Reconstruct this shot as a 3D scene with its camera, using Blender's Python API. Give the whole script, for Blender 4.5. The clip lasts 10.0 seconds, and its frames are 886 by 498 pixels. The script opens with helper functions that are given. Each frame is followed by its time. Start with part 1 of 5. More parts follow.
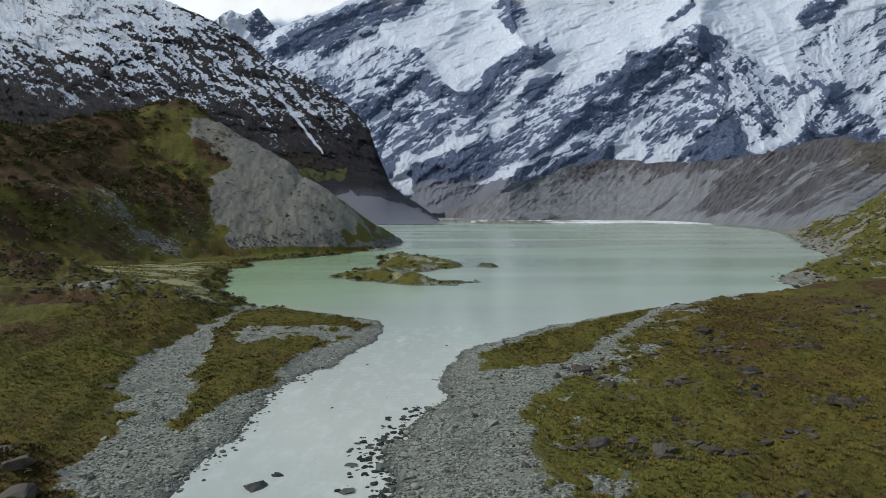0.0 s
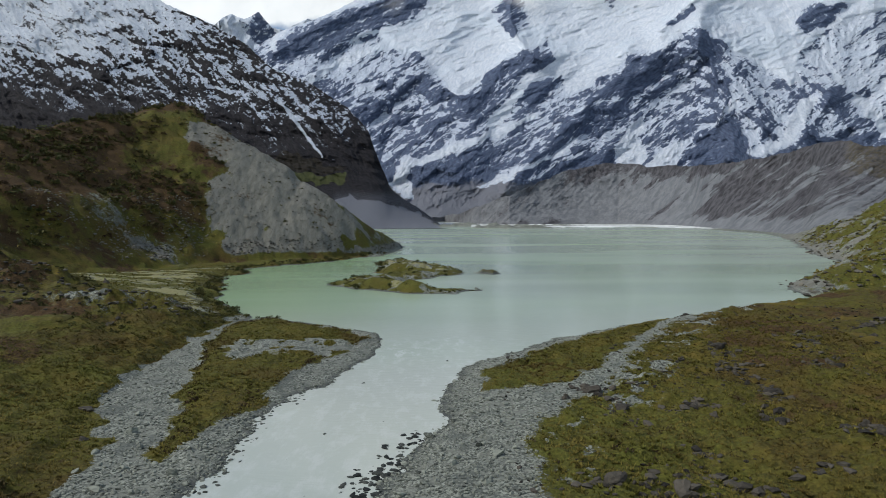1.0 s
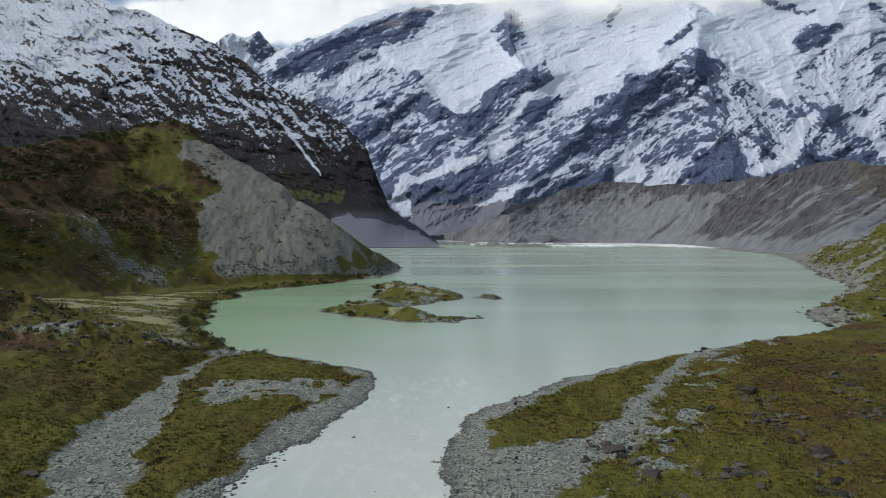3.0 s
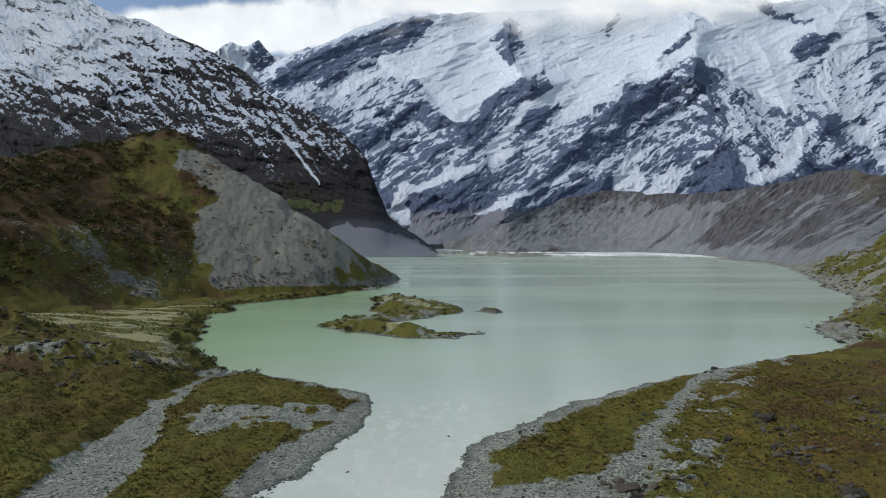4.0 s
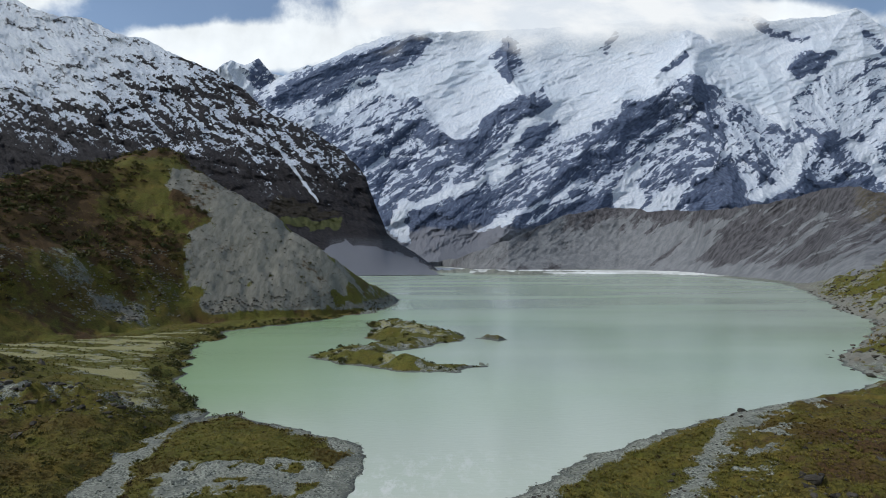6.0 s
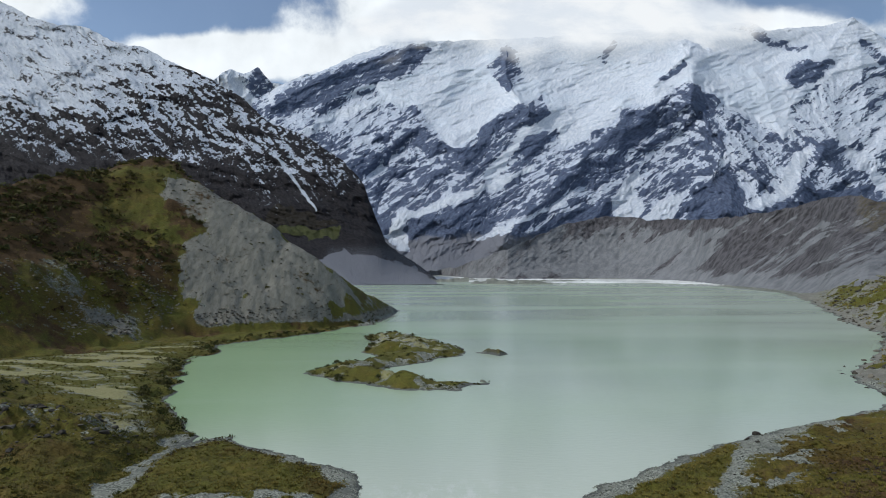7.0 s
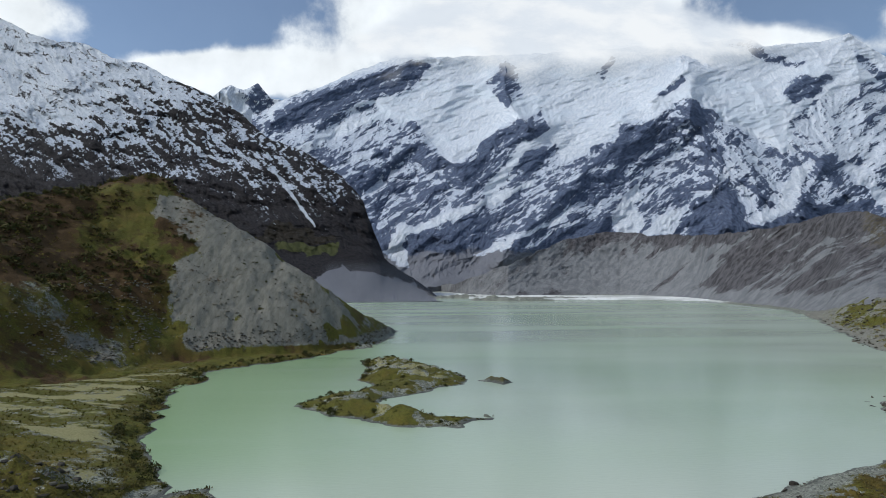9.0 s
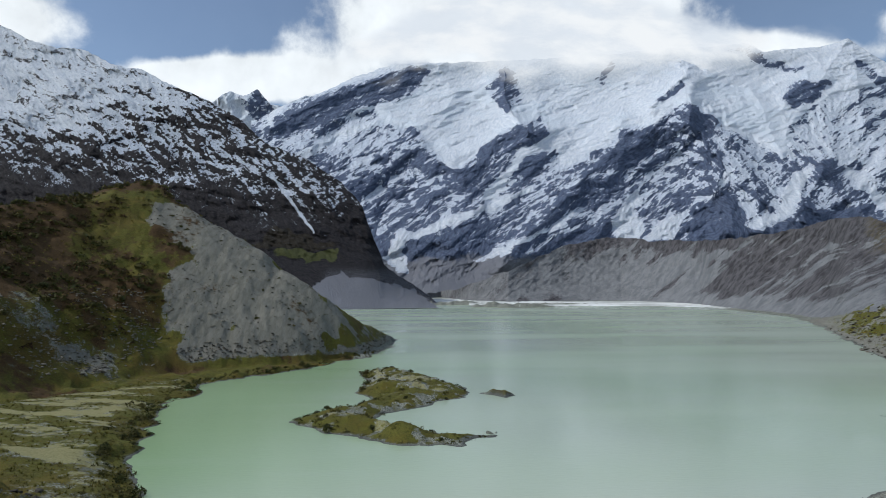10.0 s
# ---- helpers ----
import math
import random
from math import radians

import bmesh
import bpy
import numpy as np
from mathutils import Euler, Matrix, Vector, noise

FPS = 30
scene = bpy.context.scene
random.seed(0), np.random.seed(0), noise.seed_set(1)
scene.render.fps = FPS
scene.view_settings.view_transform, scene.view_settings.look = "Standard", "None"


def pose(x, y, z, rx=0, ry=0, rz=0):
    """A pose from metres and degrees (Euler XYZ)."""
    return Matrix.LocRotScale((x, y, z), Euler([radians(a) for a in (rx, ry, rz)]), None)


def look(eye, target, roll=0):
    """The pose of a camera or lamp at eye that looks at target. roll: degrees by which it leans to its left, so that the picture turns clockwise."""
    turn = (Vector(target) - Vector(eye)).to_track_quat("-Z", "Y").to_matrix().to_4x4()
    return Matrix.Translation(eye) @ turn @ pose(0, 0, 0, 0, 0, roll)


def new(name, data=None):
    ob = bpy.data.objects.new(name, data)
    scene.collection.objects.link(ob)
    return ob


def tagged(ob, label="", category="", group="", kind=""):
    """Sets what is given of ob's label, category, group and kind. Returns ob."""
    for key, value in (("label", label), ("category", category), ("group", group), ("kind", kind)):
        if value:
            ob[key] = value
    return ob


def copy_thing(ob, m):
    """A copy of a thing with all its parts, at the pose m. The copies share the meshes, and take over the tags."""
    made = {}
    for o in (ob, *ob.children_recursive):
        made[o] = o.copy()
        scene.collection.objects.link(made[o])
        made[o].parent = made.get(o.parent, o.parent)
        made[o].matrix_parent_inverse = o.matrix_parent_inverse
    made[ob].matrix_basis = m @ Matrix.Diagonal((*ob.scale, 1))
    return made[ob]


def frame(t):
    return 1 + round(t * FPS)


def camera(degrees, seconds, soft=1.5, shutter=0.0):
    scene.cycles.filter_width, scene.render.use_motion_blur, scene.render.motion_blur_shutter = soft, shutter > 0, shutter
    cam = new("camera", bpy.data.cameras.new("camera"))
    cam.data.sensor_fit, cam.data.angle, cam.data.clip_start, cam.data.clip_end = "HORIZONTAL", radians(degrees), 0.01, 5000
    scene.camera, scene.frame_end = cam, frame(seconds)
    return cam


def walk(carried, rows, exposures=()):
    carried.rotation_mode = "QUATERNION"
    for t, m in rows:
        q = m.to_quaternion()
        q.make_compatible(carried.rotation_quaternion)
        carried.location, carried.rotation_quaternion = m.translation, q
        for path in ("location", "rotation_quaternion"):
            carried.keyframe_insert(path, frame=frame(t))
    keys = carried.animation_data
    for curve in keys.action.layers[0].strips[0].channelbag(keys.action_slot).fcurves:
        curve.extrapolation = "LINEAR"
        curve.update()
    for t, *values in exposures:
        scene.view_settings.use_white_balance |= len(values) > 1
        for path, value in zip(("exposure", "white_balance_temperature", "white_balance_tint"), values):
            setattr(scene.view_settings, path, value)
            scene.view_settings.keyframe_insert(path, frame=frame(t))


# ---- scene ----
cam = camera(70.0, 10.0, soft=0.85)
PATH = [
    (0, (1.595, 22.168, 24.881), (1.588, 24.164, 24.753), -0.3),
    (0.5, (1.516, 24.812, 25.264), (1.509, 26.808, 25.14), -0.2),
    (1, (1.487, 27.633, 25.771), (1.48, 29.63, 25.654), -0.3),
    (1.5, (1.354, 30.198, 26.106), (1.349, 32.195, 26.003), -0.2),
    (2, (1.265, 32.917, 26.678), (1.262, 34.915, 26.588), -0.2),
    (2.5, (1.224, 35.63, 27.098), (1.221, 37.629, 27.022), -0.2),
    (4, (1.013, 43.518, 29.178), (1.013, 45.517, 29.142), -0.2),
    (4.5, (1.025, 46.304, 29.789), (1.026, 48.304, 29.766), -0.3),
    (5, (0.938, 49.418, 30.543), (0.939, 51.418, 30.533), -0.3),
    (5.5, (0.893, 52.193, 31.138), (0.894, 54.193, 31.141), -0.3),
    (7, (0.49, 60.494, 33.261), (0.496, 62.493, 33.303), -0.3),
    (7.5, (0.507, 63.286, 33.815), (0.513, 65.285, 33.869), -0.3),
    (8, (0.457, 66.196, 34.557), (0.464, 68.195, 34.622), -0.4),
    (8.5, (0.386, 69.055, 35.349), (0.394, 71.053, 35.425), -0.4),
    (9, (0.29, 72.03, 35.961), (0.298, 74.028, 36.05), -0.4),
    (9.5, (0.209, 74.977, 36.711), (0.217, 76.975, 36.811), -0.5),
    (10, (0.154, 78.024, 37.4), (0.163, 80.021, 37.506), -0.5),
]
walk(cam, [(t, look(eye, target, roll)) for t, eye, target, roll in PATH], [(0.0, -0.09, 6350, 8.0), (10.0, -0.11, 6200, 8.0)])

# ---- light ----
SUN_FROM = Vector((-0.67, -0.08, 0.69)).normalized()
world = bpy.data.worlds.new("world")
scene.world = world
world.use_nodes = True
wt = world.node_tree
wt.nodes.clear()


def wnode(kind, **sets):
    n = wt.nodes.new(kind)
    for key, value in sets.items():
        if key.startswith("i"):
            n.inputs[int(key[1:])].default_value = value
    return n


def wmath(op, a, b=0.0):
    n = wt.nodes.new("ShaderNodeMath")
    n.operation = op
    for k, v in ((0, a), (1, b)):
        if isinstance(v, (int, float)):
            n.inputs[k].default_value = v
        else:
            wt.links.new(v, n.inputs[k])
    return n.outputs[0]


sky = wt.nodes.new("ShaderNodeTexSky")
sky.sky_type = "NISHITA"
sky.sun_disc = False
sky.sun_elevation = math.asin(SUN_FROM.z)
sky.sun_rotation = math.atan2(SUN_FROM.x, SUN_FROM.y)
sky.altitude = 800
sky.ozone_density = 1.6
coord = wt.nodes.new("ShaderNodeTexCoord")
split = wt.nodes.new("ShaderNodeSeparateXYZ")
wt.links.new(coord.outputs["Generated"], split.inputs[0])
north = wmath("MAXIMUM", wmath("ABSOLUTE", split.outputs[1]), 0.15)
bearing = wmath("DIVIDE", split.outputs[0], north)
rise = wmath("DIVIDE", split.outputs[2], north)


def puff(u, v, wu, wv):
    """A soft cloud mass at a bearing and rise."""
    a = wmath("POWER", wmath("DIVIDE", wmath("SUBTRACT", bearing, u), wu), 2.0)
    b = wmath("POWER", wmath("DIVIDE", wmath("SUBTRACT", rise, v), wv), 2.0)
    return wmath("EXPONENT", wmath("MULTIPLY", wmath("ADD", a, b), -1.0))


cloud = wmath("MULTIPLY", puff(0.12, 0.42, 0.36, 0.10), 1.15)
for u, v, wu, wv, k in ((-0.30, 0.325, 0.17, 0.045, 0.85), (-0.70, 0.43, 0.16, 0.075, 1.15), (0.52, 0.365, 0.25, 0.03, 0.9),
                        (0.05, 0.60, 0.30, 0.12, 0.6), (-0.42, 0.335, 0.16, 0.028, 0.7), (0.75, 0.42, 0.06, 0.03, 0.5)):
    cloud = wmath("ADD", cloud, wmath("MULTIPLY", puff(u, v, wu, wv), k))
over = wt.nodes.new("ShaderNodeMapRange")
wt.links.new(wmath("MAXIMUM", split.outputs[2], wmath("ADD", wmath("MULTIPLY", split.outputs[1], -1.0), 0.4)), over.inputs[0])
for k, q in ((1, 0.5), (2, 0.75), (3, 0.0), (4, 0.42)):
    over.inputs[k].default_value = q
cloud = wmath("ADD", cloud, over.outputs[0])
wn = wnode("ShaderNodeTexNoise", i2=5.5, i3=5.0, i4=0.52)
wt.links.new(coord.outputs["Generated"], wn.inputs[0])
wn2 = wnode("ShaderNodeTexNoise", i2=15.0, i3=8.0, i4=0.58)
wt.links.new(coord.outputs["Generated"], wn2.inputs[0])
lump = wmath("ADD", wmath("MULTIPLY", wn.outputs[0], 1.1), wmath("MULTIPLY", wn2.outputs[0], 0.85))
cover = wt.nodes.new("ShaderNodeMapRange")
cover.interpolation_type = "SMOOTHSTEP"
wt.links.new(wmath("ADD", cloud, lump), cover.inputs[0])
cover.inputs[1].default_value, cover.inputs[2].default_value = 1.36, 1.72
cover.inputs[3].default_value = 0.06
tone = wt.nodes.new("ShaderNodeMapRange")
wt.links.new(wn2.outputs[0], tone.inputs[0])
tone.inputs[1].default_value, tone.inputs[2].default_value = 0.25, 0.75
tone.inputs[3].default_value, tone.inputs[4].default_value = 8.0, 10.4
white = wt.nodes.new("ShaderNodeCombineXYZ")
for k, tint in ((0, 0.96), (1, 0.985), (2, 1.0)):
    wt.links.new(wmath("MULTIPLY", tone.outputs[0], tint), white.inputs[k])
mixed = wt.nodes.new("ShaderNodeMix")
mixed.data_type = "RGBA"
wt.links.new(cover.outputs[0], mixed.inputs[0])
wt.links.new(sky.outputs[0], mixed.inputs[6])
wt.links.new(white.outputs[0], mixed.inputs[7])
back = wt.nodes.new("ShaderNodeBackground")
back.inputs[1].default_value = 0.11
wt.links.new(mixed.outputs[2], back.inputs[0])
wout = wt.nodes.new("ShaderNodeOutputWorld")
wt.links.new(back.outputs[0], wout.inputs[0])

sun = new("sun", bpy.data.lights.new("sun", "SUN"))
sun.data.energy, sun.data.angle, sun.data.color = 2.6, radians(4), (1.0, 0.95, 0.88)
sun.matrix_world = look((0, 0, 900), Vector((0, 0, 900)) - SUN_FROM)


# ---- materials ----
class Mat:
    """A small builder for node materials."""

    def __init__(self, name, rough=0.9, spec=0.3):
        self.m = bpy.data.materials.new(name)
        self.m.use_nodes = True
        self.t = self.m.node_tree
        self.t.nodes.clear()
        self.out = self.t.nodes.new("ShaderNodeOutputMaterial")
        self.b = self.t.nodes.new("ShaderNodeBsdfPrincipled")
        self.b.inputs["Roughness"].default_value = rough
        self.b.inputs["Specular IOR Level"].default_value = spec
        self.t.links.new(self.b.outputs[0], self.out.inputs[0])
        self.geo = self.t.nodes.new("ShaderNodeNewGeometry")

    def put(self, socket, value):
        if hasattr(value, "is_output"):
            self.t.links.new(value, socket)
        elif isinstance(value, tuple) and len(value) == 3 and socket.type == "RGBA":
            socket.default_value = (*value, 1)
        else:
            socket.default_value = value

    def noise(self, scale, detail=5.0, rough=0.6, stretch=None):
        n = self.t.nodes.new("ShaderNodeTexNoise")
        place = self.geo.outputs["Position"]
        if stretch:
            mp = self.t.nodes.new("ShaderNodeMapping")
            mp.inputs["Rotation"].default_value = stretch[0]
            mp.inputs["Scale"].default_value = stretch[1]
            self.t.links.new(place, mp.inputs[0])
            place = mp.outputs[0]
        self.t.links.new(place, n.inputs["Vector"])
        n.inputs["Scale"].default_value, n.inputs["Detail"].default_value, n.inputs["Roughness"].default_value = scale, detail, rough
        return n.outputs[0]

    def cells(self, scale, feature="F1", out=0):
        n = self.t.nodes.new("ShaderNodeTexVoronoi")
        n.feature = feature
        self.t.links.new(self.geo.outputs["Position"], n.inputs["Vector"])
        n.inputs["Scale"].default_value = scale
        return n.outputs[out]

    def grain(self, scale, kind="FBM", detail=7.0, rough=0.6):
        """Noise along the bedding, laid in the camera-view u, v frame."""
        at = self.t.nodes.new("ShaderNodeAttribute")
        at.attribute_name = "grain"
        n = self.t.nodes.new("ShaderNodeTexNoise")
        n.noise_type = kind
        self.t.links.new(at.outputs["Vector"], n.inputs["Vector"])
        n.inputs["Scale"].default_value, n.inputs["Detail"].default_value, n.inputs["Roughness"].default_value = scale, detail, rough
        return n.outputs[0]

    def attr(self, name):
        n = self.t.nodes.new("ShaderNodeAttribute")
        n.attribute_name = name
        return n.outputs["Fac"]

    def math(self, op, a, b=0.0):
        n = self.t.nodes.new("ShaderNodeMath")
        n.operation = op
        self.put(n.inputs[0], a), self.put(n.inputs[1], b)
        return n.outputs[0]

    def ramp(self, x, lo, hi, a=0.0, b=1.0):
        n = self.t.nodes.new("ShaderNodeMapRange")
        n.interpolation_type = "SMOOTHSTEP"
        for k, v in enumerate((x, lo, hi, a, b)):
            self.put(n.inputs[k], v)
        return n.outputs[0]

    def mix(self, f, a, b):
        n = self.t.nodes.new("ShaderNodeMix")
        n.data_type = "RGBA"
        self.put(n.inputs[0], f), self.put(n.inputs[6], a), self.put(n.inputs[7], b)
        return n.outputs[2]

    def color(self, c):
        self.put(self.b.inputs["Base Color"], c)

    def bump(self, height, strength=0.5, dist=0.1):
        n = self.t.nodes.new("ShaderNodeBump")
        n.inputs["Strength"].default_value, n.inputs["Distance"].default_value = strength, dist
        self.put(n.inputs["Height"], height)
        self.t.links.new(n.outputs[0], self.b.inputs["Normal"])


def ground_material():
    k = Mat("ground_cover", 0.95, 0.2)
    fine, mid, big = k.noise(2.6, 6, 0.7), k.noise(0.35, 5, 0.65), k.noise(0.05, 4, 0.6)
    stone = k.cells(4.2, out=1)
    grey = k.mix(k.ramp(stone, 0.1, 0.9), (0.060, 0.067, 0.056), (0.330, 0.345, 0.288))
    grey = k.mix(k.ramp(mid, 0.45, 0.62, 0.0, 0.8), grey, (0.205, 0.214, 0.180))
    grey = k.mix(k.ramp(k.noise(0.16, 5, 0.7), 0.50, 0.64, 0.0, 0.7), grey, (0.098, 0.108, 0.096))
    scree = k.mix(k.ramp(k.noise(0.5, 7, 0.7, ((0, 0, 0.6), (1, 0.3, 0.3))), 0.3, 0.7), (0.140, 0.138, 0.114), (0.215, 0.210, 0.178))
    scree = k.mix(k.ramp(k.noise(1.4, 4, 0.8), 0.6, 0.75), scree, (0.225, 0.220, 0.190))
    grass = k.mix(k.ramp(fine, 0.3, 0.72), (0.032, 0.031, 0.007), (0.138, 0.119, 0.022))
    grass = k.mix(k.ramp(mid, 0.42, 0.68), grass, (0.104, 0.102, 0.017))
    grass = k.mix(k.ramp(k.noise(0.8, 6, 0.7), 0.52, 0.66), grass, (0.056, 0.040, 0.011))
    grass = k.mix(k.ramp(k.noise(0.12, 5, 0.65), 0.50, 0.66), grass, (0.138, 0.104, 0.021))
    grass = k.mix(k.ramp(k.noise(0.045, 5, 0.62), 0.50, 0.64, 0.0, 0.75), grass, k.mix(k.ramp(fine, 0.3, 0.7), (0.040, 0.027, 0.008), (0.130, 0.088, 0.022)))
    grass = k.mix(k.math("MULTIPLY", k.attr("lush"), k.ramp(mid, 0.3, 0.65, 0.35, 0.9)), grass, k.mix(k.ramp(fine, 0.3, 0.7), (0.040, 0.047, 0.008), (0.146, 0.146, 0.027)))
    heath = k.mix(k.ramp(fine, 0.3, 0.7), (0.026, 0.016, 0.007), (0.110, 0.066, 0.026))
    sand = k.mix(k.ramp(fine, 0.3, 0.7), (0.190, 0.184, 0.078), (0.315, 0.295, 0.150))
    jitter = k.math("MULTIPLY", k.math("SUBTRACT", k.math("ADD", fine, mid), 1.0), 1.35)
    c = k.mix(k.ramp(k.math("ADD", k.attr("scree"), jitter), 0.35, 0.65), grey, scree)
    c = k.mix(k.ramp(k.math("ADD", k.attr("sand"), jitter), 0.35, 0.65), c, sand)
    c = k.mix(k.ramp(k.math("ADD", k.attr("grass"), jitter), 0.40, 0.60), c, grass)
    h2 = k.math("ADD", k.attr("heath"), k.math("MULTIPLY", k.math("SUBTRACT", k.math("ADD", mid, big), 1.0), 1.5))
    c = k.mix(k.ramp(h2, 0.35, 0.7), c, heath)
    c = k.mix(k.attr("wet"), c, (0.060, 0.066, 0.064))
    c = k.mix(k.attr("silt"), c, (0.80, 0.82, 0.80))
    k.color(c)
    soil = k.math("MULTIPLY", fine, k.ramp(k.attr("grass"), 0.2, 0.8, 0.25, 1.0))
    k.bump(k.math("ADD", k.math("ADD", soil, k.math("MULTIPLY", stone, 0.3)), k.math("MULTIPLY", k.noise(8.0, 4, 0.7), 0.4)), 0.9, 0.22)
    return k.m


def snow_rock_material(name, dark, light, moss=None, relief=9.0, grain=0.15):
    """Rock that turns to snow by the surface's own snow cover, broken up along the bedding."""
    k = Mat(name, 0.85, 0.25)
    crag = k.ramp(k.grain(grain, "RIDGED_MULTIFRACTAL", 7.0, 0.55), 0.3, 2.2)
    bed, fleck = k.grain(grain * 1.6, "FBM", 8.0, 0.68), k.grain(grain * 3.2, "FBM", 6.0, 0.75)
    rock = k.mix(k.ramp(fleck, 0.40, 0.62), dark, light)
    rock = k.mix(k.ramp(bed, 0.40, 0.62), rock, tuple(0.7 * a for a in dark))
    if moss:
        rock = k.mix(k.ramp(k.math("ADD", k.attr("moss"), k.math("SUBTRACT", fleck, 0.5)), 0.35, 0.65), rock, moss)
        rock = k.mix(k.ramp(k.math("ADD", k.attr("green"), k.math("SUBTRACT", fleck, 0.5)), 0.35, 0.65), rock, (0.062, 0.070, 0.022))
    # scree tone is lightened and blued for distance haze
    rock = k.mix(k.ramp(k.math("ADD", k.attr("scree"), k.math("SUBTRACT", fleck, 0.5)), 0.35, 0.65), rock, (0.185, 0.194, 0.222))
    j = k.math("ADD", k.math("MULTIPLY", k.math("SUBTRACT", bed, 0.5), 1.8), k.math("MULTIPLY", k.math("SUBTRACT", fleck, 0.5), 3.2))
    j = k.math("ADD", k.attr("snow"), k.math("MULTIPLY", j, k.ramp(k.attr("snow"), -0.30, 0.10, 0.12, 1.0)))
    cover = k.math("ADD", k.ramp(j, 0.42, 0.70, 0.0, 0.72), k.ramp(j, 0.10, 0.75, 0.0, 0.28))
    # blue-grey end of the snow tones paints in haze and shaded folds
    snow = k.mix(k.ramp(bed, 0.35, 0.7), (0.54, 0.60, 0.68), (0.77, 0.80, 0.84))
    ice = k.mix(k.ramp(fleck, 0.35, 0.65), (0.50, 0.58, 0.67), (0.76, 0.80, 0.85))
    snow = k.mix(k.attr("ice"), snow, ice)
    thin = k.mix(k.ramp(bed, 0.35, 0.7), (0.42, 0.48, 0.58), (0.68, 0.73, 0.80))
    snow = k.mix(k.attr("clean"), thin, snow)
    k.color(k.mix(cover, rock, snow))
    height = k.math("ADD", k.math("MULTIPLY", fleck, 0.5), k.math("ADD", k.math("MULTIPLY", crag, 0.8), bed))
    k.bump(k.math("MULTIPLY", height, k.ramp(k.attr("smooth"), 0.0, 1.0, 1.0, 0.75)), 0.9, relief)
    return k.m


def moraine_material():
    k = Mat("moraine_debris", 0.95, 0.2)
    a, b, f = k.noise(0.03, 8, 0.7), k.noise(0.25, 7, 0.75), k.noise(0.07, 8, 0.7, ((0, 0.4, 0.5), (1, 1, 0.3)))
    c = k.mix(k.ramp(f, 0.35, 0.65), (0.135, 0.141, 0.150), (0.210, 0.218, 0.226))
    c = k.mix(k.ramp(b, 0.5, 0.75), c, (0.120, 0.126, 0.138))
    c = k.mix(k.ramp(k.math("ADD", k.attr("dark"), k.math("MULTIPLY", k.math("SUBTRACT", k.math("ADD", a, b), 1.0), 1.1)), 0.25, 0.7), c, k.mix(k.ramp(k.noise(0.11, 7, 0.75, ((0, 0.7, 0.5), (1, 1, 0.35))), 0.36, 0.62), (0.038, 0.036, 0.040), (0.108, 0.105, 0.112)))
    c = k.mix(k.ramp(k.math("ADD", k.attr("moss"), k.math("SUBTRACT", b, 0.5)), 0.3, 0.8), c, (0.090, 0.072, 0.030))
    k.color(c)
    k.bump(k.math("ADD", a, k.math("MULTIPLY", b, 0.5)), 0.8, 3.0)
    return k.m


def water_material():
    k = Mat("glacial_water", 0.16, 0.5)
    big, swirl = k.noise(0.006, 4, 0.5), k.noise(0.03, 5, 0.6, ((0, 0, 0.1), (0.25, 1.6, 1)))
    c = k.mix(k.ramp(big, 0.35, 0.65), (0.368, 0.478, 0.332), (0.418, 0.498, 0.394))
    c = k.mix(k.attr("bay"), c, (0.265, 0.410, 0.205))
    c = k.mix(k.attr("silt"), c, (0.44, 0.475, 0.41))
    c = k.mix(k.ramp(swirl, 0.52, 0.75, 0.0, 0.15), c, (0.42, 0.49, 0.42))
    foam = k.math("MULTIPLY", k.attr("rapid"), k.ramp(k.noise(0.5, 7, 0.7, ((0, 0, 0.15), (1.0, 0.4, 1))), 0.46, 0.66))
    c = k.mix(foam, c, (0.62, 0.64, 0.61))
    k.color(c)
    k.put(k.b.inputs["Roughness"], k.ramp(k.noise(0.012, 3, 0.5, ((0, 0, 0.08), (0.3, 1.5, 1))), 0.35, 0.65, 0.13, 0.21))
    ripple = k.noise(0.9, 3, 0.5, ((0, 0, 0.5), (0.5, 1.6, 1)))
    k.bump(k.math("ADD", ripple, k.math("MULTIPLY", k.math("MULTIPLY", k.attr("rapid"), 2.0), k.noise(0.35, 5, 0.6, ((0, 0, 0.2), (1.3, 0.7, 1))))), 0.10, 0.30)
    return k.m


# ---- terrain arithmetic ----
def lattice(ix, iy, seed):
    h = (ix.astype(np.int64) * 374761393 + iy.astype(np.int64) * 668265263 + seed * 974634777) & 0xFFFFFFFF
    h = ((h ^ (h >> 13)) * 1274126177) & 0xFFFFFFFF
    return ((h ^ (h >> 16)) & 0xFFFFFF) / float(0xFFFFFF)


def vnoise(x, y, seed=0):
    ix, iy = np.floor(x), np.floor(y)
    fx, fy = x - ix, y - iy
    fx, fy = fx * fx * fx * (fx * (fx * 6 - 15) + 10), fy * fy * fy * (fy * (fy * 6 - 15) + 10)
    a, b = lattice(ix, iy, seed), lattice(ix + 1, iy, seed)
    c, d = lattice(ix, iy + 1, seed), lattice(ix + 1, iy + 1, seed)
    return (a + (b - a) * fx) * (1 - fy) + (c + (d - c) * fx) * fy - 0.5


def fbm(x, y, octaves=5, seed=0, gain=0.5):
    s, amp = 0.0, 1.0
    for k in range(octaves):
        s = s + amp * vnoise(x, y, seed + k)
        x, y, amp = 1.63 * x - 1.18 * y + 3.1, 1.18 * x + 1.63 * y + 7.7, amp * gain
    return s


